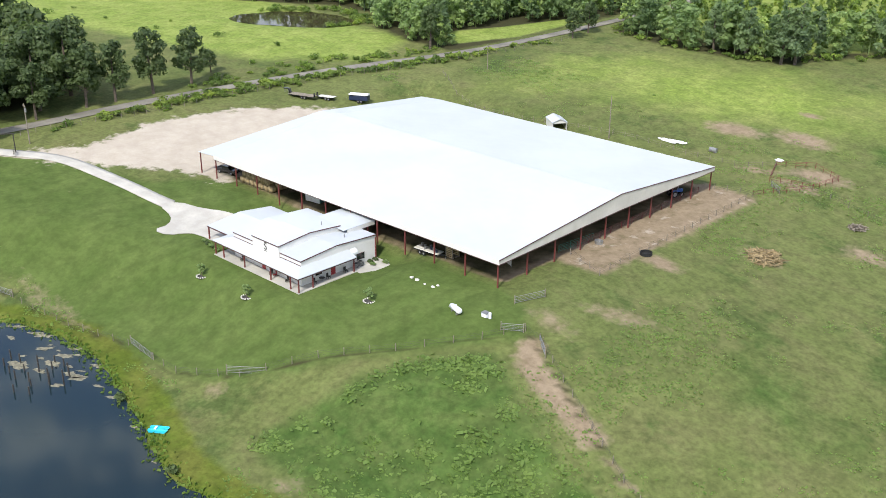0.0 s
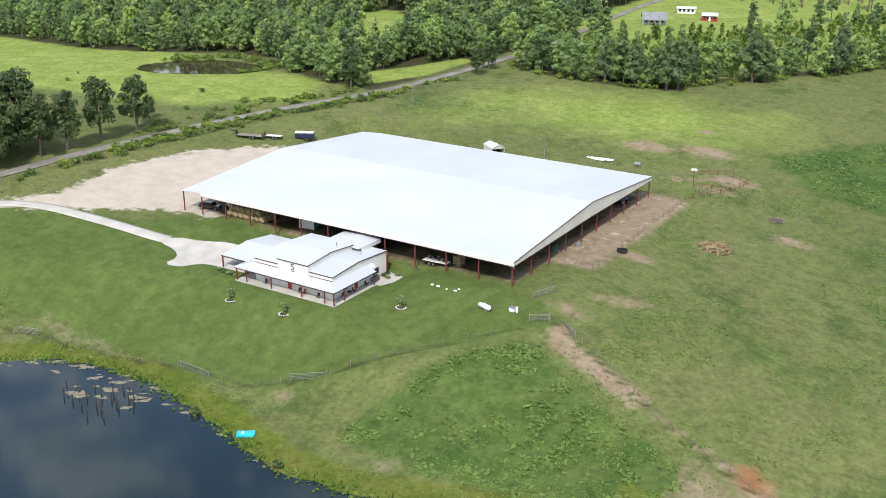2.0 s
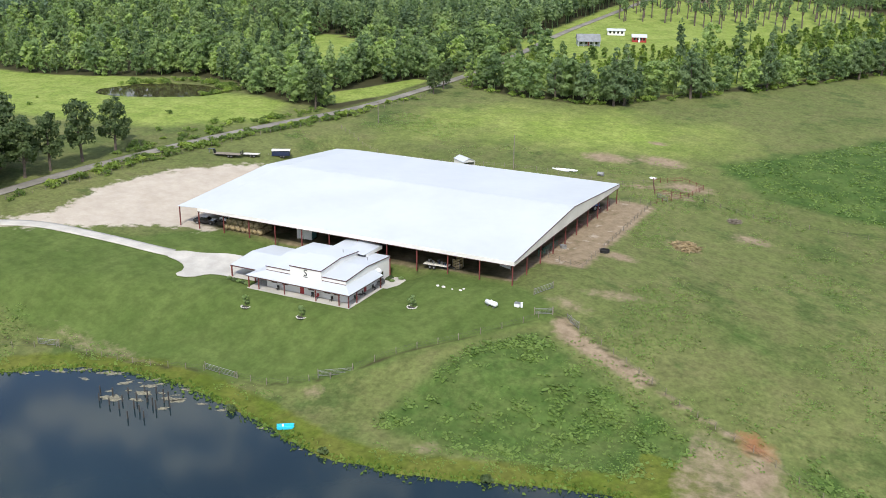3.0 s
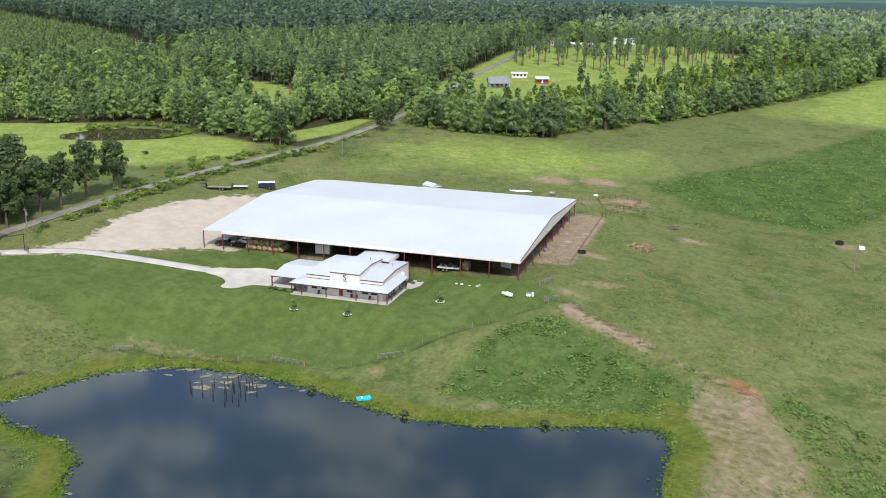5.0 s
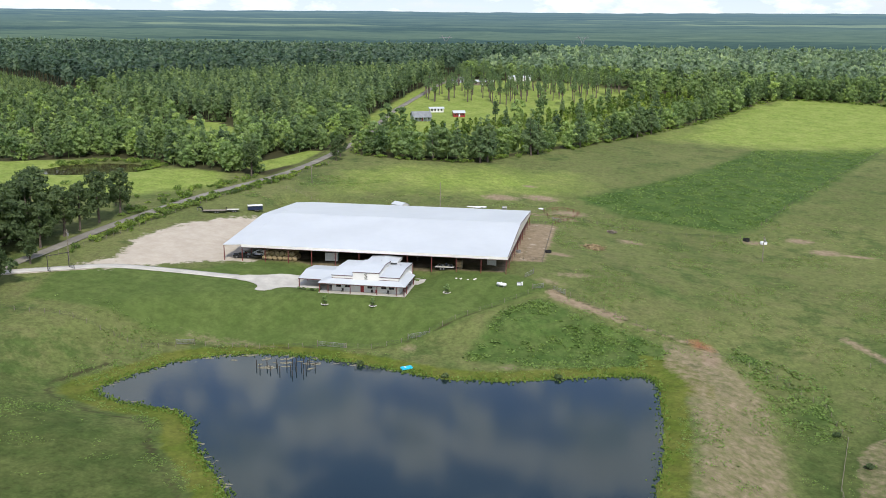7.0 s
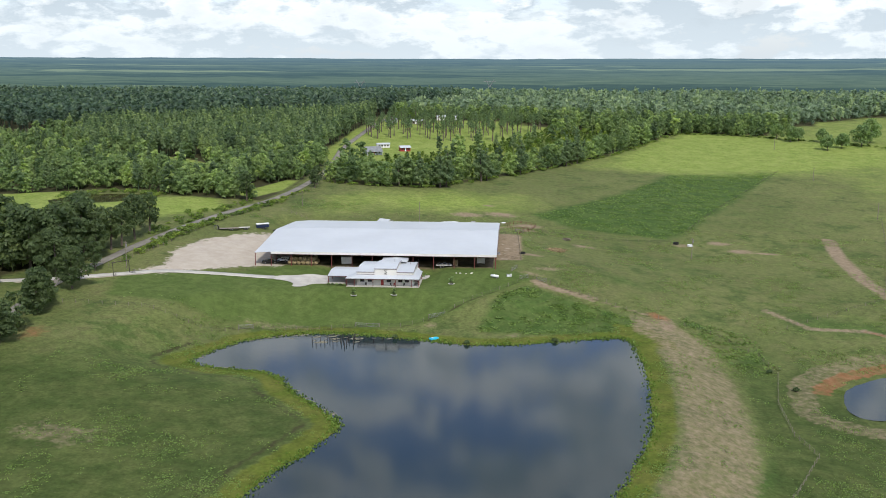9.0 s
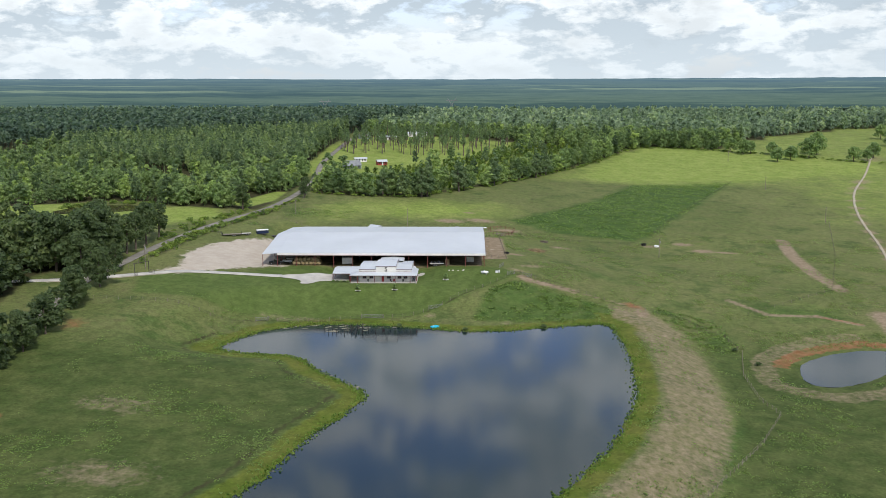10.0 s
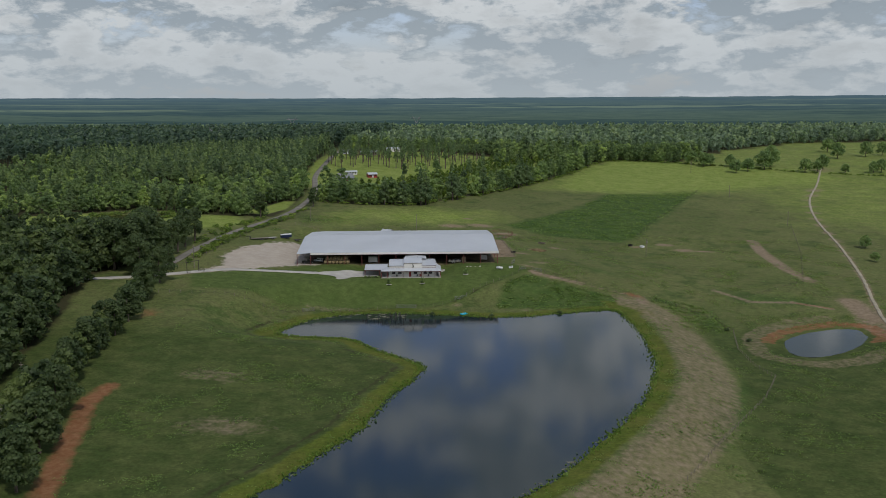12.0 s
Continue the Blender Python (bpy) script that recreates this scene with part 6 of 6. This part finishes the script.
build_field_shed(-51.5, 83.0, -35)
for k, (x, y, long) in enumerate(((-23.5, 92.5, 3.2), (-21.5, 93.5, 2.4), (1.8, 101, 0.9))):
    ob = thing("white_sheeting", (x, y, level(x, y)), "crumpled white plastic sheeting lying on the grass", "sheeting", "white sheeting", k * 12 - 8)
    part("fold", ball((0, 0, 0.12), (long, 0.8, 0.28), None, 3, 0.6, k), WHITE_PAINT, ob)
    part("edge_roll", rod((-long * 0.8, -0.6, 0.15), (long * 0.8, -0.7, 0.15), 0.16, 0.1, 8), WHITE_PAINT, ob)
tank = thing("water_tank", (-12, 94, level(-12, 94)), "small pale cylindrical water tank lying in the field", "tank")
part("shell", rod((-0.9, 0, 0.6), (0.9, 0, 0.6), 0.6, None, 16), STEEL, tank)
for s in (-0.5, 0.5):
    part("cradle", box(s - 0.1, s + 0.1, -0.5, 0.5, -0.1, 0.25), WOOD, tank)


def brush_pile(x, y, r, high, label, mat, seed):
    rng = np.random.default_rng(seed)
    n = 420
    turn, out = rng.uniform(0, 2 * math.pi, n), np.sqrt(rng.uniform(0, 1, n))
    centre = np.stack([np.cos(turn) * out * r, np.sin(turn) * out * r, high * (1 - out ** 2) * rng.uniform(0.5, 1.1, n)], 1)
    a = rng.normal(size=(n, 3)) * np.array([0.5, 0.5, 0.15])
    b = np.cross(a, rng.normal(size=(n, 3)))
    b = b / np.linalg.norm(b, axis=1)[:, None] * 0.09
    quad = np.stack([centre - a - b, centre + a - b, centre + a + b, centre - a + b], 1)
    ob = mass_mesh("brush_pile", quad.reshape(-1, 3), np.arange(n * 4).reshape(-1, 4), mat, "stuff")
    ob.matrix_basis = pose(x, y, level(x, y))
    tagged(ob, label, "brush pile")


brush_pile(24, 50, 4.2, 0.9, "low heap of dry brush and old hay", HAY, 5)
brush_pile(-43, 200, 2.5, 0.8, "grey heap of branches in the pasture", WOOD, 6)
brush_pile(30, 80, 1.5, 0.5, "small heap of pale branches", WOOD, 7)


# ---- at the pond ----
def build_boat():
    x, y = -18.2, -56.6
    ob = thing("paddle_boat", (x, y, level(x, y) + 0.02), "bright cyan plastic boat pulled up on the bank", "boat", "", 35)
    for s in (-0.42, 0.42):
        part("hull", prism([(-1.4, 0.0), (1.1, 0.0), (1.55, 0.4), (-1.5, 0.4)], "y", s - 0.26, s + 0.26), CYAN, ob)
    part("deck", box(-1.1, 0.9, -0.16, 0.16, 0.2, 0.34, 0.02), CYAN, ob)
    for s in (-0.55, 0.55):
        part("gunwale", box(-1.4, 1.4, s - 0.1, s + 0.1, 0.4, 0.5, 0.03), CYAN, ob)
    part("seat", box(-0.6, -0.25, -0.44, 0.44, 0.42, 0.55, 0.03), WHITE_PAINT, ob)


build_boat()
STAKES = [(-56.0, -62.0), (-53.4, -61.6), (-51.8, -59.4), (-49.6, -57.4), (-47.2, -57.0), (-45.2, -57.2), (-43.4, -59.0), (-41.2, -60.0), (-50.4, -62.4), (-48.4, -60.8), (-46.4, -60.2), (-44.6, -60.8),
          (-43.0, -61.6), (-49.0, -64.6), (-46.6, -63.4), (-44.8, -63.8), (-45.0, -66.6), (-42.6, -65.2), (-54.4, -64.0), (-51.6, -64.4), (-47.6, -58.8), (-43.2, -58.0)]
for k, (x, y) in enumerate(STAKES):
    high = 1.3 + 1.1 * abs(noise.noise((x, y, 0.5)))
    ob = finish("stake", rod((0, 0, -1.8), (0.06 * ((k % 3) - 1), 0.04 * ((k % 5) - 2), high), 0.15, 0.12, 7), DARK_WOOD)
    ob.matrix_basis = pose(x, y, WATER_Z)
    tagged(ob, "dark weathered stake standing in the pond", "stake", "stakes in the pond")


def mat_sheet(bm, x, y, wide, deep, turn, rng, lift):
    """A ragged floating sheet with a torn outline."""
    c, s = math.cos(turn), math.sin(turn)
    seed = rng.uniform(0, 90)
    ring = []
    for a in np.linspace(0, 2 * math.pi, 25)[:-1]:
        k = 0.72 + 0.5 * noise.noise((math.cos(a) * 1.3 + seed, math.sin(a) * 1.3, 0)) + 0.45 * noise.noise((math.cos(a) * 4 + seed, math.sin(a) * 4, 3))
        u, v = math.cos(a) * wide * k, math.sin(a) * deep * k
        ring.append(bm.verts.new((x + u * c - v * s, y + u * s + v * c, WATER_Z + lift)))
    bm.faces.new(ring)


def build_algae():
    """Floating mats near the shore, as thin ragged sheets."""
    rng = np.random.default_rng(3)
    bm = bmesh.new()
    shore = round_off(POND, 2)
    for k, (x, y, wide, deep, turn) in enumerate(((-53.4, -62.2, 2.6, 1.5, 0.5), (-49.4, -58.0, 2.4, 1.2, 0.4), (-48.6, -60.6, 1.8, 0.7, 0.2), (-42.0, -60.8, 1.3, 0.8, 0.5), (-44.0, -57.4, 1.7, 0.8, 0.6), (-41.6, -57.2, 1.9, 0.9, 0.7),
                                                  (-52.6, -58.4, 1.0, 0.4, 0.3), (-55.6, -60.2, 1.0, 0.5, 0.9), (-46.4, -56.4, 1.1, 0.5, 0.2), (-43.6, -55.8, 0.9, 0.4, 0.5))):
        mat_sheet(bm, x, y, wide, deep, turn, rng, 0.012 + 0.004 * (k % 5))
    for k in range(330):
        i = rng.integers(0, len(shore))
        p = shore[i]
        north = p[1] > -60 and p[0] < -38
        if (p[0] > -10 and p[1] > -200) or (not north and rng.uniform() < 0.45):
            continue
        q = p + (np.array([-35, -85]) - p) / np.hypot(*(np.array([-35, -85]) - p)) * abs(rng.normal(0, 1.8 if north else 1.1))
        x, y = q + rng.normal(size=2) * 0.8
        if signed(np.array([x]), np.array([y]), POND)[0] > -0.2:
            continue
        r = rng.uniform(0.3, 1.5 if north else 0.9)
        mat_sheet(bm, x, y, r * 1.7, r * 0.6, rng.uniform(0, 0.9), rng, 0.012 + 0.004 * (k % 5))
    ob = finish("algae", bm, ALGAE)
    tagged(ob, "brown floating algae mats near the shore", "algae", kind="stuff")
    reeds = []
    for k in range(5200):
        i = rng.integers(0, len(shore))
        j = (i + 1) % len(shore)
        p = shore[i] + (shore[j] - shore[i]) * rng.uniform() + rng.normal(size=2) * 0.9
        reeds.append(p)
    reeds = np.array(reeds)
    z = np.maximum(land(reeds[:, 0], reeds[:, 1]), WATER_Z - 0.1)
    n = len(reeds)
    centre = np.column_stack([reeds, z])
    turn = rng.uniform(0, math.pi, n)
    s = rng.uniform(0.15, 0.4, n)[:, None]
    a = np.stack([np.cos(turn), np.sin(turn), 0 * turn], 1) * s
    up = np.stack([rng.normal(size=n) * 0.3, rng.normal(size=n) * 0.3, 1.3 + 0 * turn], 1) * s
    quad = np.stack([centre - a, centre + a, centre + a * 0.6 + up, centre - a * 0.6 + up * 0.9], 1)
    ob = mass_mesh("reeds", quad.reshape(-1, 3), np.arange(n * 4).reshape(-1, 4), LEAF_BUSH, "stuff")
    tagged(ob, "bright green sedge along the water's edge", "reeds")
    for k, (x, y) in enumerate(((-7.5, -61.0), (-30.5, -56.0), (20, -56), (84, -66), (88, -80))):
        verts, faces = crown_cloud(rng, [(0, 0, 0.7, 0.8), (0.4, 0.2, 0.5, 0.6), (-0.4, 0.1, 0.5, 0.6)], 160, 0.2)
        ob = mass_mesh("bush", verts, faces, LEAF_SHADE)
        ob.matrix_basis = pose(x, y, max(level(x, y), WATER_Z if x < 50 else -99))
        tagged(ob, "dark rounded bush at the water's edge", "bush", "bushes by the water")


build_algae()


# ---- far buildings ----
def far_house(x, y, turn, long, wide, eave, ridge, wall, roof, label, doors=2, porch=False):
    ob = thing("far_house" if porch else "far_shed", (x, y, level(x, y)), label, "house" if porch else "shed", "far buildings", turn)
    h = wide / 2
    part("wall", prism([(-h, -0.6), (-h, eave), (0, ridge - 0.1), (h, eave), (h, -0.6)], "x", -long / 2, long / 2), wall, ob)
    for s in (-1, 1):
        part("roof", slab([(-long / 2 - 0.4, s * (h + 0.5), eave - 0.1), (long / 2 + 0.4, s * (h + 0.5), eave - 0.1), (long / 2 + 0.4, 0, ridge), (-long / 2 - 0.4, 0, ridge)], 0.14), roof, ob)
    for k in range(4):
        wx = -long / 2 + long * (k + 0.7) / 4.4
        window = part("window", box(wx - 0.55, wx + 0.55, -h - 0.05, -h - 0.003, 0.9, 2.1), DARK_WOOD if doors else STEEL, ob)
        part("pane", box(wx - 0.45, wx + 0.45, -h - 0.07, -h - 0.052, 1.0, 2.0), GLASS_DARK, window)
    part("door", box(-0.5, 0.5, -h - 0.06, -h - 0.003, 0, 2.05), RED_PAINT if doors > 1 else WHITE_PAINT, ob)
    if porch:
        part("porch_roof", slab([(-long / 2, -h - 2.4, 2.3), (long / 2, -h - 2.4, 2.3), (long / 2, -h, 2.9), (-long / 2, -h, 2.9)], 0.12), roof, ob)
        for k in range(5):
            part("porch_post", rod((-long / 2 + 0.2 + k * (long - 0.4) / 4, -h - 2.2, -0.6), (-long / 2 + 0.2 + k * (long - 0.4) / 4, -h - 2.2, 2.3), 0.08), WHITE_PAINT, ob)


far_house(-88, 299, 25, 11, 8, 2.9, 5.4, SIDING, GREY_ROOF, "grey-blue house with a shingle roof in the clearing", 2, True)
far_house(-86, 338, 20, 9, 4, 2.5, 3.3, WHITE_WALL, WHITE_METAL, "white mobile home beyond the grey house", 1)
far_house(-69, 323, 20, 7, 5, 2.6, 3.8, RED_PAINT, WHITE_METAL, "red shed with a white roof", 1)
far_house(-78, 488, 15, 16, 6, 2.8, 4.0, WOOD, WHITE_METAL, "long low building with a white roof", 1)
far_house(-54, 533, 10, 18, 7, 3.0, 4.4, WHITE_WALL, WHITE_METAL, "white sheds at the far end of the clearing", 1)
far_house(-100, 500, 30, 9, 6, 2.8, 4.2, SIDING, GREY_ROOF, "small grey house beside the clearing", 1)
far_house(-178, -64, 30, 7, 4, 2.6, 3.4, WHITE_WALL, WHITE_METAL, "white shed among the roadside oaks", 1)
